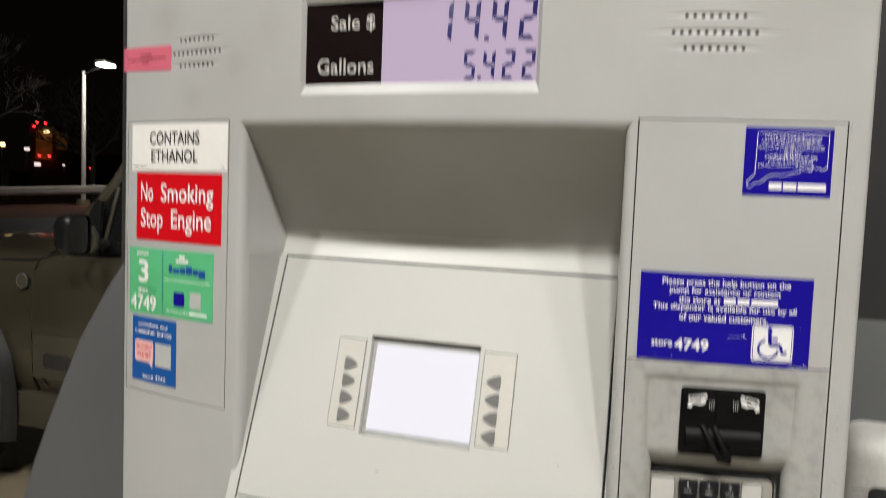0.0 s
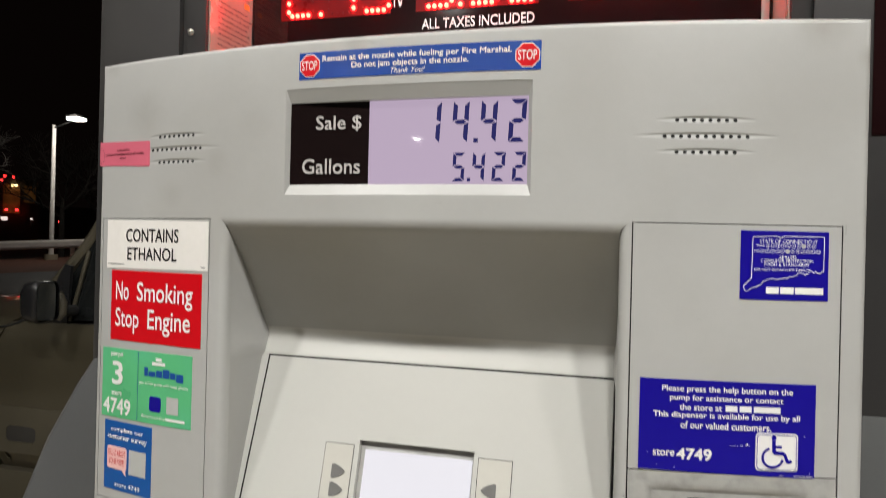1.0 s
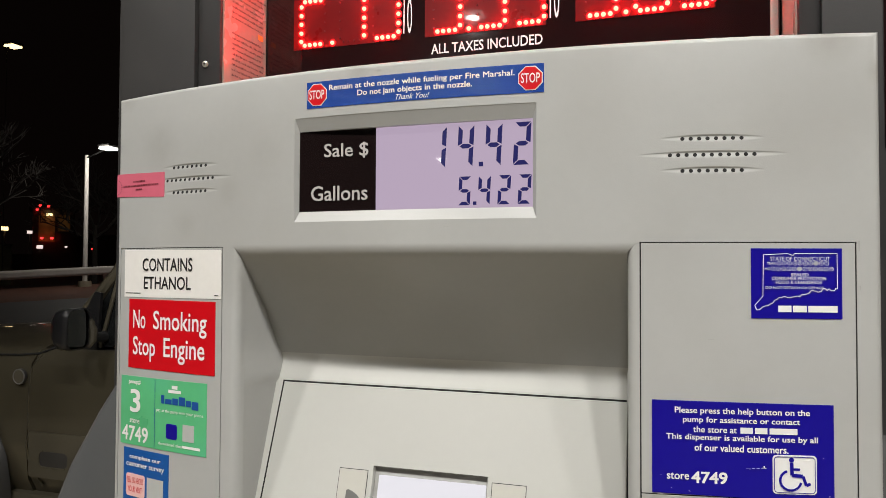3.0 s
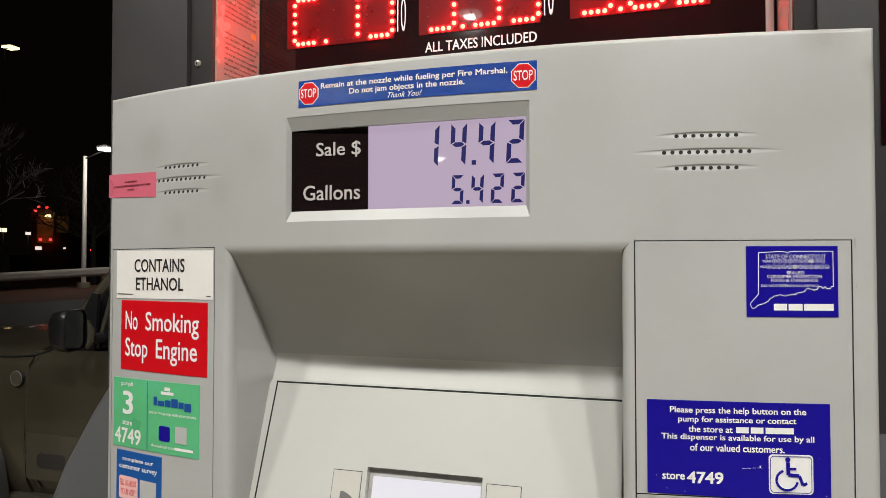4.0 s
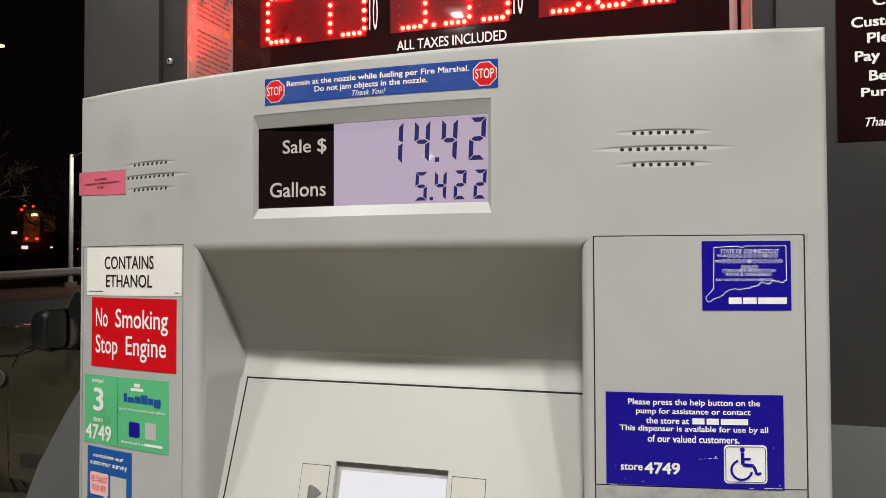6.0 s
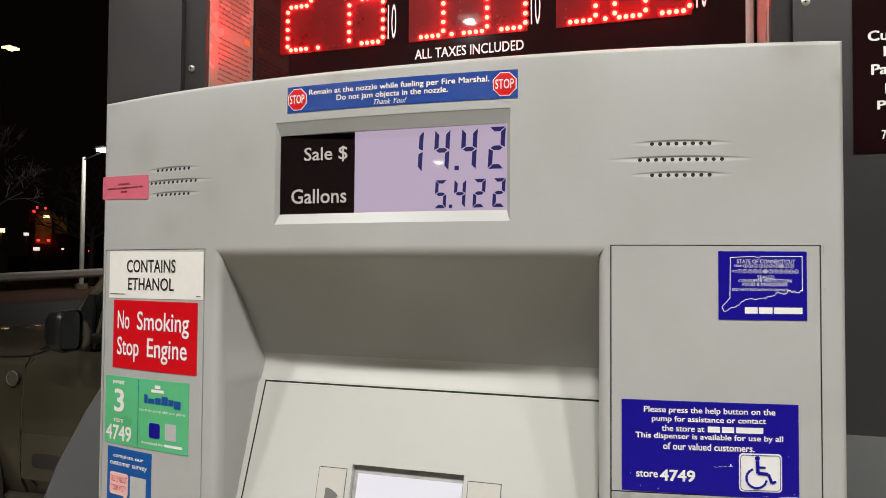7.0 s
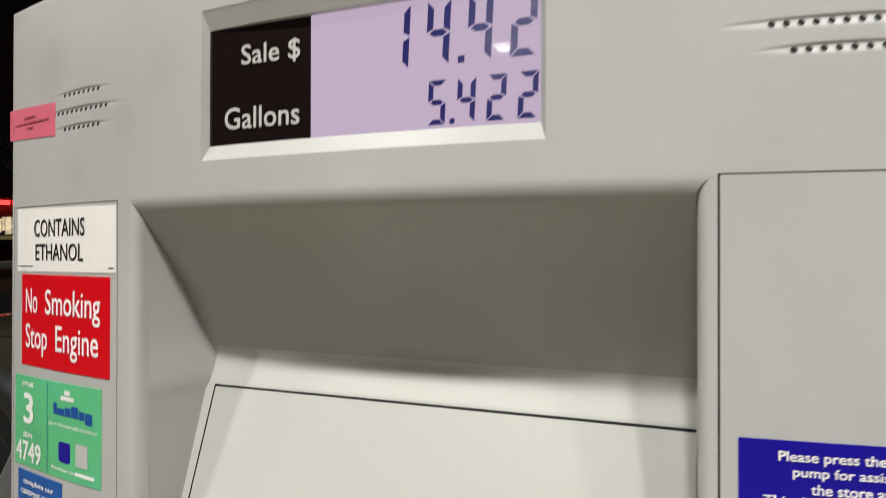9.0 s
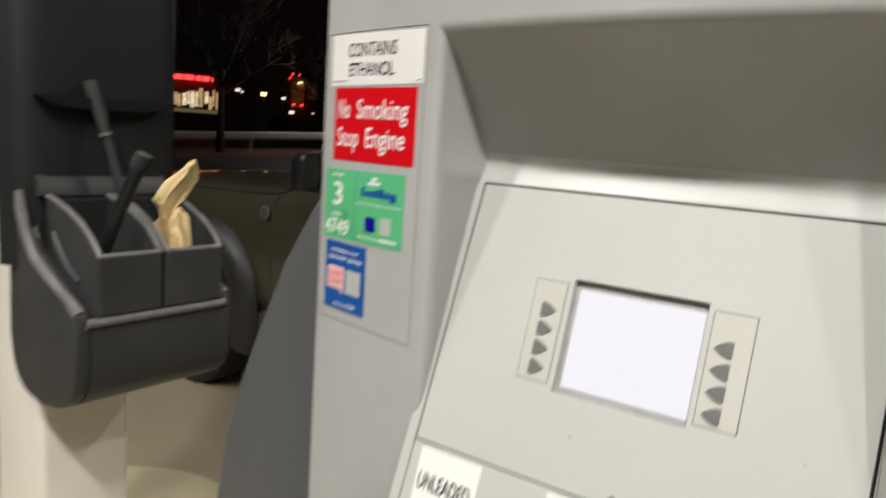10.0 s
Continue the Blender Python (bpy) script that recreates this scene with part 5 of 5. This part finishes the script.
for end, at in ((rows[0], 0), (rows[-1], len(rows))):
    rows.insert(at and len(rows), [bm.verts.new((v.co.x, v.co.y + 0.02, v.co.z)) for v in end])
for a, b in zip(rows, rows[1:]):
    for k in range(6):
        bm.faces.new((a[k], a[k + 1], b[k + 1], b[k]))
part("front_door", bm, CAR_PAINT, car, "olive-gold front door")
side_line = [(z, a) for a, z in sec(1.10)]


def on_side(x, z, out=0.0):
    """A point of the car's near flank."""
    return (x, SIDE + float(np.interp(z, [q[0] for q in side_line], [q[1] for q in side_line])) - out, z)


for x0, x1 in ((-2.366, -1.15),):
    part("cladding", prism(bmesh.new(), rounded(x0, x1, 0.575, 0.762, 0.012), (-0.02, 0.0045), lambda u, v, w: (u, SIDE - w, v)), CLADDING, car, "raised cladding along the flank")
# Thin charcoal plate; the shade of the shallow recess is in its colour.
recess = part("recess_shade_plate", prism(bmesh.new(), rounded(-2.307, -2.16, 0.622, 0.684, 0.02), (0.0040, 0.0050), lambda u, v, w: (u, SIDE - w, v)), CHARCOAL, car)
part("recess_lip", tube(bmesh.new(), [(u, SIDE - 0.005, v) for u, v in rounded(-2.309, -2.158, 0.620, 0.686, 0.021)[6:20]], 0.0028, 6), CLADDING, recess)
seam = [(-2.326, 1.090), (-2.352, 1.072), (-2.366, 1.054), (-2.378, 1.020), (-2.381, 0.990), (-2.379, 0.88), (-2.376, 0.774), (-2.366, 0.755), (-2.383, 0.705), (-2.378, 0.645), (-2.318, 0.530)]
part("door_gap", tube(bmesh.new(), [on_side(x - 0.004, z, -0.001) for x, z in seam], 0.0032, 6), GAP, car)
part("door_edge", tube(bmesh.new(), [on_side(x + 0.002, z, 0.002) for x, z in seam], 0.0042, 6), CAR_PAINT, car)
part("bonnet_gap", tube(bmesh.new(), [(-3.70, SIDE + 0.06, 1.018), (-3.30, SIDE + 0.042, 1.044), (-2.80, SIDE + 0.040, 1.060), (-2.48, SIDE + 0.040, 1.071), (-2.37, SIDE + 0.044, 1.080), (-2.33, SIDE + 0.062, 1.096), (-2.29, SIDE + 0.11, 1.115)], 0.0045, 6), GAP, car)
part("sill", boxed(-2.50, 0.2, SIDE + 0.01, SIDE + 0.12, 0.34, 0.50, 0.02), CLADDING, car)
# wheel arch flare
bm = bmesh.new()
WX, WZ = -3.03, 0.365
n = 16
rows = []
for i in range(n + 1):
    a = radians(-12 + 204 * i / n)
    ring = []
    for rr, w in ((0.430, -0.02), (0.440, 0.055), (0.490, 0.062), (0.545, 0.045), (0.570, 0.0)):
        ca, sa = math.cos(a), math.sin(a)
        q = 1.0 / max(abs(ca) ** 2.6 + abs(sa) ** 2.6, 1e-6) ** (1 / 2.6)
        ring.append(bm.verts.new((WX + rr * q * ca, SIDE - w, WZ + 0.03 + rr * q * sa * 0.96)))
    rows.append(ring)
for a, b in zip(rows, rows[1:]):
    for k in range(4):
        bm.faces.new((a[k], a[k + 1], b[k + 1], b[k]))
part("wheel_arch_flare", bm, CHARCOAL, car, "dark grey plastic wheel arch flare", smooth=60)
# Black sheet in place of the shade inside the wheel arch.
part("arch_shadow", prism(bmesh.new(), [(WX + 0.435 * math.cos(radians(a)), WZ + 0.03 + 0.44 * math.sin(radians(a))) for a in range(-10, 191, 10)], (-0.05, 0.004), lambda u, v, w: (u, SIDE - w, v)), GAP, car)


def wheel(x, y, out):
    w = part("wheel", bmesh.new(), RUBBER, car, "black tyre on a bright alloy rim")
    bm = bmesh.new()
    prof = [(0.23, -0.09), (0.33, -0.105), (0.358, -0.085), (0.365, -0.04), (0.365, 0.04), (0.358, 0.085), (0.33, 0.105), (0.23, 0.09)]
    rings = [[bm.verts.new((x + r * math.cos(2 * math.pi * k / 36), y + out * d, 0.365 + r * math.sin(2 * math.pi * k / 36))) for k in range(36)] for r, d in prof]
    for a, b in zip(rings, rings[1:] + rings[:1]):
        for k in range(36):
            bm.faces.new((a[k], a[(k + 1) % 36], b[(k + 1) % 36], b[k]))
    bmesh.ops.recalc_face_normals(bm, faces=bm.faces)
    bm.to_mesh(w.data)
    bm.free()
    bm = bmesh.new()
    tube(bm, [(x, y - out * 0.02, 0.365), (x, y + out * 0.05, 0.365)], [0.235, 0.235], 32)
    for k in range(5):
        a = 2 * math.pi * k / 5 + 0.3
        tube(bm, [(x + 0.04 * math.cos(a), y + out * 0.085, 0.365 + 0.04 * math.sin(a)), (x + 0.225 * math.cos(a), y + out * 0.07, 0.365 + 0.225 * math.sin(a))], [0.04, 0.03], 8)
    tube(bm, [(x, y + out * 0.05, 0.365), (x, y + out * 0.10, 0.365)], [0.06, 0.045], 16)
    part("rim", bm, CHROME, w)


for wx in (WX, -0.40):
    wheel(wx, SIDE + 0.10, -1)
    wheel(wx, 2 * MID - SIDE - 0.10, 1)
# glasshouse
bm = bmesh.new()
top = [(-2.27, 0.10, 1.11), (-1.93, 0.24, 1.72), (0.15, 0.24, 1.74), (0.40, 0.12, 1.14)]
near = [bm.verts.new((x, SIDE + a, z)) for x, a, z in top]
far = [bm.verts.new((x, 2 * MID - SIDE - a, z)) for x, a, z in top]
bm.faces.new(near)
bm.faces.new(far[::-1])
for k in range(3):
    bm.faces.new((near[k], near[k + 1], far[k + 1], far[k]))
part("glasshouse", bm, CAR_GLASS, car, "dark tinted windows", smooth=0)
for line, rad in (([(-2.285, 0.088, 1.095), (-2.195, 0.110, 1.25), (-2.095, 0.180, 1.42), (-1.95, 0.225, 1.68), (-1.82, 0.24, 1.755)], 0.026), ([(-2.098, 0.095, 1.11), (-2.076, 0.135, 1.30), (-2.068, 0.16, 1.40)], 0.009), ([(-1.02, 0.09, 1.11), (-0.98, 0.235, 1.74)], 0.03), ([(-1.85, 0.24, 1.75), (0.15, 0.24, 1.765)], 0.045), ([(0.36, 0.11, 1.12), (0.13, 0.24, 1.76)], 0.06)):
    bm = bmesh.new()
    tube(bm, [(x, SIDE + a, z) for x, a, z in line], rad, 10)
    part("pillar", bm, CAR_PAINT, car)
part("roof", boxed(-1.88, 0.18, SIDE + 0.24, 2 * MID - SIDE - 0.24, 1.735, 1.79, 0.03, 3), CAR_PAINT, car)
# quarter trim and door mirror
part("window_trim", prism(bmesh.new(), [(-2.25, 1.10), (-2.10, 1.10), (-2.085, 1.34), (-2.115, 1.345), (-2.19, 1.22)], (-0.095, -0.080), lambda u, v, w: (u, SIDE - w, v)), BLACK, car)
mir = part("door_mirror", bmesh.new(), BLACK, car, "black door mirror")
bm = bmesh.new()
MX, MY, MZ = -1.996, SIDE - 0.120, 1.207
face = rounded(-0.074, 0.070, -0.080, 0.080, 0.034, 6)
rings = []
for dx, s in ((0.0, 0.93), (0.0, 1.0), (-0.03, 1.0), (-0.075, 0.88), (-0.105, 0.55)):
    rings.append([bm.verts.new((MX + dx - 0.25 * a * s, MY + a * s, MZ + b * s)) for a, b in face])
for a, b in zip(rings, rings[1:]):
    for k in range(len(face)):
        bm.faces.new((a[k], a[(k + 1) % len(face)], b[(k + 1) % len(face)], b[k]))
bm.faces.new(rings[-1])
bmesh.ops.recalc_face_normals(bm, faces=bm.faces)
bm.to_mesh(mir.data)
bm.free()
mir.data.polygons.foreach_set("use_smooth", [True] * len(mir.data.polygons))
bm = bmesh.new()
bm.faces.new([bm.verts.new((MX - 0.006 - 0.25 * a * 0.93, MY + a * 0.93, MZ + b * 0.93)) for a, b in face])
part("mirror_glass", bm, MIRROR, mir, smooth=0)
bm = tube(bmesh.new(), [(MX - 0.035, MY + 0.088, MZ + 0.030), (MX - 0.030, MY + 0.100, MZ - 0.010), (MX - 0.034, MY + 0.100, MZ - 0.050), (MX - 0.045, MY + 0.085, MZ - 0.075)], [0.012, 0.019, 0.020, 0.016], 10)
part("mirror_bracket", bm, CLADDING, mir, "short olive mirror bracket")
part("mirror_arm", tube(bmesh.new(), [(MX - 0.040, MY + 0.098, MZ - 0.045), (MX - 0.075, SIDE + 0.085, MZ - 0.050)], [0.014, 0.024], 10), GAP, mir)
bm = bmesh.new()
tube(bm, [(-2.429, SIDE + 0.01, 0.985), (-2.429, SIDE - 0.003, 0.985)], [0.033, 0.032], 24)
b = part("badge", bm, CHARCOAL, car, "small round metal badge")
part("badge_centre", tube(bmesh.new(), [(-2.429, SIDE - 0.003, 0.985), (-2.429, SIDE - 0.005, 0.985)], [0.0275, 0.0275], 20), CLADDING, b)
bm = bmesh.new()
tube(bm, [(-2.429 + 0.0305 * math.cos(radians(a)), SIDE - 0.004, 0.985 + 0.0305 * math.sin(radians(a))) for a in range(0, 361, 15)], 0.0024, 6, False)
part("badge_ring", bm, WORN_RIM, b)
part("bumper", boxed(-4.08, -3.85, SIDE + 0.08, 2 * MID - SIDE - 0.08, 0.42, 0.72, 0.05, 3), CHARCOAL, car)
part("headlamp", boxed(-3.99, -3.86, SIDE + 0.14, SIDE + 0.36, 0.80, 0.96, 0.03, 3), CHROME, car)
part("headlamp", boxed(-3.99, -3.86, 2 * MID - SIDE - 0.36, 2 * MID - SIDE - 0.14, 0.80, 0.96, 0.03, 3), CHROME, car)

# ---- the lot's edge and the far side of the road ----
def far_point(dx, dy, r):
    """A place r metres from the dispenser in the plan direction dx, dy."""
    d = math.hypot(dx, dy)
    return 0.2 + dx / d * r, -0.57 + dy / d * r


def across(heading):
    """Ways towards and across a heading of the plan."""
    d = Vector((heading[0], heading[1], 0)).normalized()
    return d, Vector((-d.y, d.x, 0))


AHEAD, LEFTWARD = across((-0.76, 0.65))
origin = Vector((0.2, -0.57, 0))
verge = lambda f, s, z: tuple(origin + AHEAD * f + LEFTWARD * s + Vector((0, 0, z - 0.10 + fall(-s))))
bm = bmesh.new()
pts = [(25.2, 0.33), (25.6, 0.46), (26.5, 0.56), (33.0, 0.66), (36.0, 0.60)]
rows = [[bm.verts.new(verge(f, s, z)) for f, z in pts] for s in range(-60, 61, 2)]
for a, b in zip(rows, rows[1:]):
    for k in range(len(pts) - 1):
        bm.faces.new((a[k], a[k + 1], b[k + 1], b[k]))
tagged(part("verge", bm, MULCH), "low red-brown mulch verge beside the road", "ground", kind="structure")
rail = thing("guard_rail", "galvanised steel guard rail on posts", "guard rail")
bm = bmesh.new()
wave = [(0.0, 0.92), (-0.012, 0.94), (-0.018, 1.04), (-0.012, 1.085), (-0.018, 1.13), (-0.012, 1.22), (0.0, 1.24), (0.03, 1.24), (0.03, 0.92)]
ends = [[bm.verts.new(verge(30.5 + f, s, z + 0.16)) for f, z in wave] for s in range(-55, 56, 2)]
for e0, e1 in zip(ends, ends[1:]):
    for k in range(len(wave)):
        j = (k + 1) % len(wave)
        bm.faces.new((e0[k], e0[j], e1[j], e1[k]))
part("beam", bm, GALV, rail)
for k in range(-14, 15):
    bm = bmesh.new()
    tube(bm, [verge(30.65, k * 3.8 + 0.6, 0.5), verge(30.65, k * 3.8 + 0.6, 1.36)], 0.08, 6)
    part("post", bm, GALV, rail)


def street_lamp(x, y, z0, height, arm, label, lamp_mat, pole_mat=GALV, thick=1.0):
    lamp = thing("street_lamp", label, "street lamp", "street lamps")
    part("pole", tube(bmesh.new(), [(x, y, z0), (x, y, z0 + height)], [0.095 * thick, 0.075 * thick], 12), pole_mat, lamp)
    if thick > 0.9:
        part("base", tube(bmesh.new(), [(x, y, z0 - 0.2), (x, y, z0 + 0.28)], [0.26, 0.24], 14), CONCRETE, lamp)
    e = Vector((x, y, z0 + height)) + Vector(arm)
    k = 1.0 if thick > 0.9 else 1.3
    # The arm is coloured black to stand for hanging unlit.
    part("arm", tube(bmesh.new(), [(x, y, z0 + height - 0.1), tuple(e)], [0.03, 0.03], 8), GAP, lamp)
    bm = bmesh.new()
    box(bm, e.x - 0.28 * k, e.x + 0.28 * k, e.y - 0.28 * k, e.y + 0.28 * k, e.z + 0.02, e.z + 0.14 * k, 0.04, 2)
    part("head", bm, CHARCOAL, lamp)
    bm = bmesh.new()
    box(bm, e.x - 0.24 * k, e.x + 0.24 * k, e.y - 0.24 * k, e.y + 0.24 * k, e.z - 0.05 * k * k, e.z + 0.02, 0.02, 2)
    part("lens", bm, lamp_mat, lamp)
    return lamp


px, py = far_point(-0.7048, 0.7094, 31.5)
street_lamp(px, py, 0.62, 5.25, tuple(-LEFTWARD * 0.60 - AHEAD * 1.6 + Vector((0, 0, 0.10))), "grey steel lot lamp with bright white head", WHITE_GLOW)
# Warm heads set along sight lines; their thin black posts are added.
px, py = far_point(-0.7646, 0.6446, 45)
street_lamp(px, py, 0.6, 12.75, (0.2, 0.2, 0.05), "warm lamp head on an added thin dark post", WARM_GLOW, GAP, 0.18)
px, py = far_point(-0.862, 0.52, 62)
street_lamp(px, py, 0.6, 10.5, (0.2, 0.2, 0.1), "distant warm lamp head on an added dark post", WARM_GLOW, GAP, 0.3)
px, py = far_point(-0.865, 0.5015, 80)
street_lamp(px, py, 0.6, 10.4, (0.2, 0.2, 0.1), "distant small warm lamp head on an added dark post", WARM_GLOW, GAP, 0.3)
data = bpy.data.lights.new("lot_lamp", "POINT")
data.energy, data.color, data.shadow_soft_size = 300, (1, 0.95, 0.86), 0.2
lx, ly = far_point(-0.687, 0.722, 29.6)
lot = new("lot_lamp", data)
lot.location = (lx, ly, 5.75)


def bare_tree(x, y, z0, height, seed, lean=(0, 0)):
    """A leafless tree: a tapered trunk that forks again and again."""
    rnd = random.Random(seed)
    tree = thing("bare_tree", "leafless winter tree with thin pale twigs", "tree", "trees by the road")
    bm = bmesh.new()
    tube(bm, [(x, y, z0), (x + lean[0] * .3, y + lean[1] * .3, z0 + height * 0.2), (x + lean[0], y + lean[1], z0 + height * 0.42)], [height * 0.022, height * 0.016, height * 0.012], 8)
    part("trunk", bm, BARK, tree)
    crown = bmesh.new()

    def grow(p, d, length, radius, depth):
        q = p + d * length
        mid = (p + q) / 2 + Vector((rnd.uniform(-.1, .1), rnd.uniform(-.1, .1), rnd.uniform(-.03, .08))) * length
        tube(crown, [p, mid, q], [radius, radius * .8, radius * .6], 4, False)
        if depth == 0:
            return
        for _ in range(3 if depth > 1 else 4):
            turn = Vector((rnd.uniform(-1, 1), rnd.uniform(-1, 1), rnd.uniform(-.35, .8)))
            grow(p + (q - p) * rnd.uniform(0.45, 1), (d * 0.75 + turn * 0.75).normalized(), length * rnd.uniform(0.55, 0.8), radius * 0.6, depth - 1)

    top = Vector((x + lean[0], y + lean[1], z0 + height * 0.40))
    for k in range(6):
        a = k * 1.05 + rnd.uniform(-.3, .3)
        grow(top - Vector((0, 0, rnd.uniform(0, height * 0.12))), Vector((math.cos(a), math.sin(a), rnd.uniform(0.35, 1.1))).normalized(), height * 0.24, height * 0.008, 4)
    part("crown", crown, BARK, tree, smooth=0)


for hx, hy, r, h, seed in ((-0.70, 0.72, 37, 7.5, 3), (-0.66, 0.75, 40, 8, 9), (-0.7965, 0.6046, 29.6, 8.0, 33)):
    tx, ty = far_point(hx, hy, r)
    bare_tree(tx, ty, 0.25, h, seed)


def facing(r, heading):
    d, left = across(heading)
    base = origin + d * r
    return lambda s, depth, z: tuple(base + left * s + d * depth + Vector((0, 0, z)))


def block(bm, place, s0, s1, d0, d1, z0, z1):
    v = [bm.verts.new(place(s, d, z)) for s, d, z in ((s0, d0, z0), (s1, d0, z0), (s1, d1, z0), (s0, d1, z0), (s0, d0, z1), (s1, d0, z1), (s1, d1, z1), (s0, d1, z1))]
    for f in ((0, 1, 2, 3), (4, 5, 6, 7), (0, 1, 5, 4), (1, 2, 6, 5), (2, 3, 7, 6), (3, 0, 4, 7)):
        bm.faces.new([v[k] for k in f])
    return bm


shop = thing("roadside_shop", "low roadside shop with lit windows and red band", "building")
P = facing(85, (-0.832, 0.555))
part("wall", block(bmesh.new(), P, -9, 8, 0, 12, -0.4, 6.7), FAR_WALL, shop)
part("roof", block(bmesh.new(), P, -9.4, 8.4, -0.6, 12.4, 6.7, 7.0), FAR_WALL, shop)
for s0, s1 in ((-4.3, -4.05), (-3.8, -3.05), (-2.9, -2.4), (-2.2, -1.2), (-1.05, 0.1), (0.15, 1.4), (1.45, 2.7)):
    part("sign_letter", block(bmesh.new(), P, s0, s1, -0.75, -0.6, 6.22, 6.68), RED_SIGN, shop, "plain glowing red sign block")
for s0, s1 in ((1.9, 2.9), (3.0, 3.95), (4.05, 5.05)):
    part("roof_sign_letter", block(bmesh.new(), P, s0, s1, -0.75, -0.6, 7.05, 7.85), RED_SIGN, shop, "plain glowing red sign block")
rnd = random.Random(7)
s0 = -4.85
while s0 < 4.2:
    wide = rnd.uniform(0.18, 0.6)
    lit = part("window", block(bmesh.new(), P, s0, s0 + wide, -0.08, 0.05, 3.15 + rnd.uniform(0, 0.7), rnd.uniform(4.5, 5.45)), rnd.choice((WARM_WINDOW, WARM_WINDOW, PALE_WINDOW)), shop, "warm lit shop window")
    s0 += wide + rnd.uniform(0.03, 0.16)
# Band that emits faintly, painting the dimmer lit foot of the windows.
part("window_foot_glow", block(bmesh.new(), P, -4.9, 4.3, -0.12, 0.05, 2.75, 3.12), material("dim_window_foot", (0.25, 0.22, 0.12), 0.6, emit=(0.9, 0.75, 0.35), strength=0.10), shop)
part("globe_lamp", block(bmesh.new(), P, 4.5, 5.05, -0.9, -0.6, 5.65, 6.2), material("pinkish_lamp_globe", (0.8, 0.7, 0.8), 0.4, emit=(1.0, 0.75, 1.0), strength=0.8), shop)
part("wall_lamp", block(bmesh.new(), P, 4.2, 4.7, -0.4, -0.2, 4.6, 4.8), DIM_GLOW, shop)
tower = thing("lit_tower", "dim restaurant tower washed in orange light", "building")
P = facing(85, (-0.7393, 0.6733))
part("wall", block(bmesh.new(), P, -3.2, 0.7, 0, 4, -0.2, 7.4), FAR_WALL, tower)
part("window", block(bmesh.new(), P, -1.35, 0.13, -0.1, 0.05, 4.1, 7.0), ORANGE_GLOW, tower, "tall dim orange window")
part("window", block(bmesh.new(), P, -2.73, -1.67, -0.1, 0.05, 5.2, 6.9), material("faint_amber_panel", (0.15, 0.08, 0.02), 0.5, vary=0.9, scale=0.7, fine_scale=1.6, emit=(1.0, 0.42, 0.10), strength=0.018), tower, "faint amber window")
part("roof", block(bmesh.new(), P, -3.5, 1.0, -0.4, 4.4, 7.4, 7.6), FAR_WALL, tower)
part("wing", block(bmesh.new(), P, -12, -3.2, 1, 9, -0.2, 5.0), FAR_WALL, tower)
for s0, z in ((0.0, 7.78), (-0.74, 7.75), (0.3, 7.35), (-0.17, 4.42), (-1.08, 4.43)):
    part("red_lamp", block(bmesh.new(), P, s0 - 0.13, s0 + 0.13, -0.5, -0.3, z - 0.09, z + 0.09), RED_SIGN, tower)
part("sign_lamp", block(bmesh.new(), P, -1.1, -0.55, -0.5, -0.3, 6.75, 7.0), WARM_GLOW, tower)
P = facing(70, (-0.7508, 0.6606))
# Fifth and sixth stand for moving cars' headlights; all posts are added.
for s0, z, half, mat in ((3.7, 4.85, 0.22, DIM_GLOW), (3.3, 4.7, 0.12, DIM_GLOW), (1.37, 4.65, 0.26, WARM_GLOW), (-0.44, 4.4, 0.20, DIM_GLOW), (-1.21, 3.17, 0.24, DIM_GLOW), (-3.19, 3.2, 0.10, DIM_GLOW), (-5.28, 3.06, 0.10, RED_SIGN)):
    t = thing("distant_light", "small distant light glowing in the dark", "lamp", "distant lamps")
    part("lens", block(bmesh.new(), P, s0 - half, s0 + half, 0, 0.2, z - half * 0.6, z + half * 0.6), mat, t)
    part("post", block(bmesh.new(), P, s0 - 0.05, s0 + 0.05, 0.2, 0.3, -0.2, z + 0.1), FAR_WALL, t)
hedge = block(bmesh.new(), facing(98, (-0.76, 0.65)), -90, 90, 0, 3, -0.6, 3.0)
tagged(part("backdrop", hedge, FAR_WALL), "dark distant treeline beyond the road", "backdrop", kind="structure")
P = facing(46, (-0.763, 0.646))
utility = thing("utility_box", "dull yellow-green utility box beyond the guard rail", "utility box")
part("body", block(bmesh.new(), P, -0.33, 0.33, 0, 0.5, 0.3, 2.62), material("dull_yellow_paint", (0.055, 0.046, 0.008), 0.6, vary=0.2, scale=3), utility)
part("lid", block(bmesh.new(), P, -0.37, 0.37, -0.04, 0.54, 2.62, 2.70), material("dark_yellow_paint", (0.035, 0.03, 0.006), 0.6), utility)
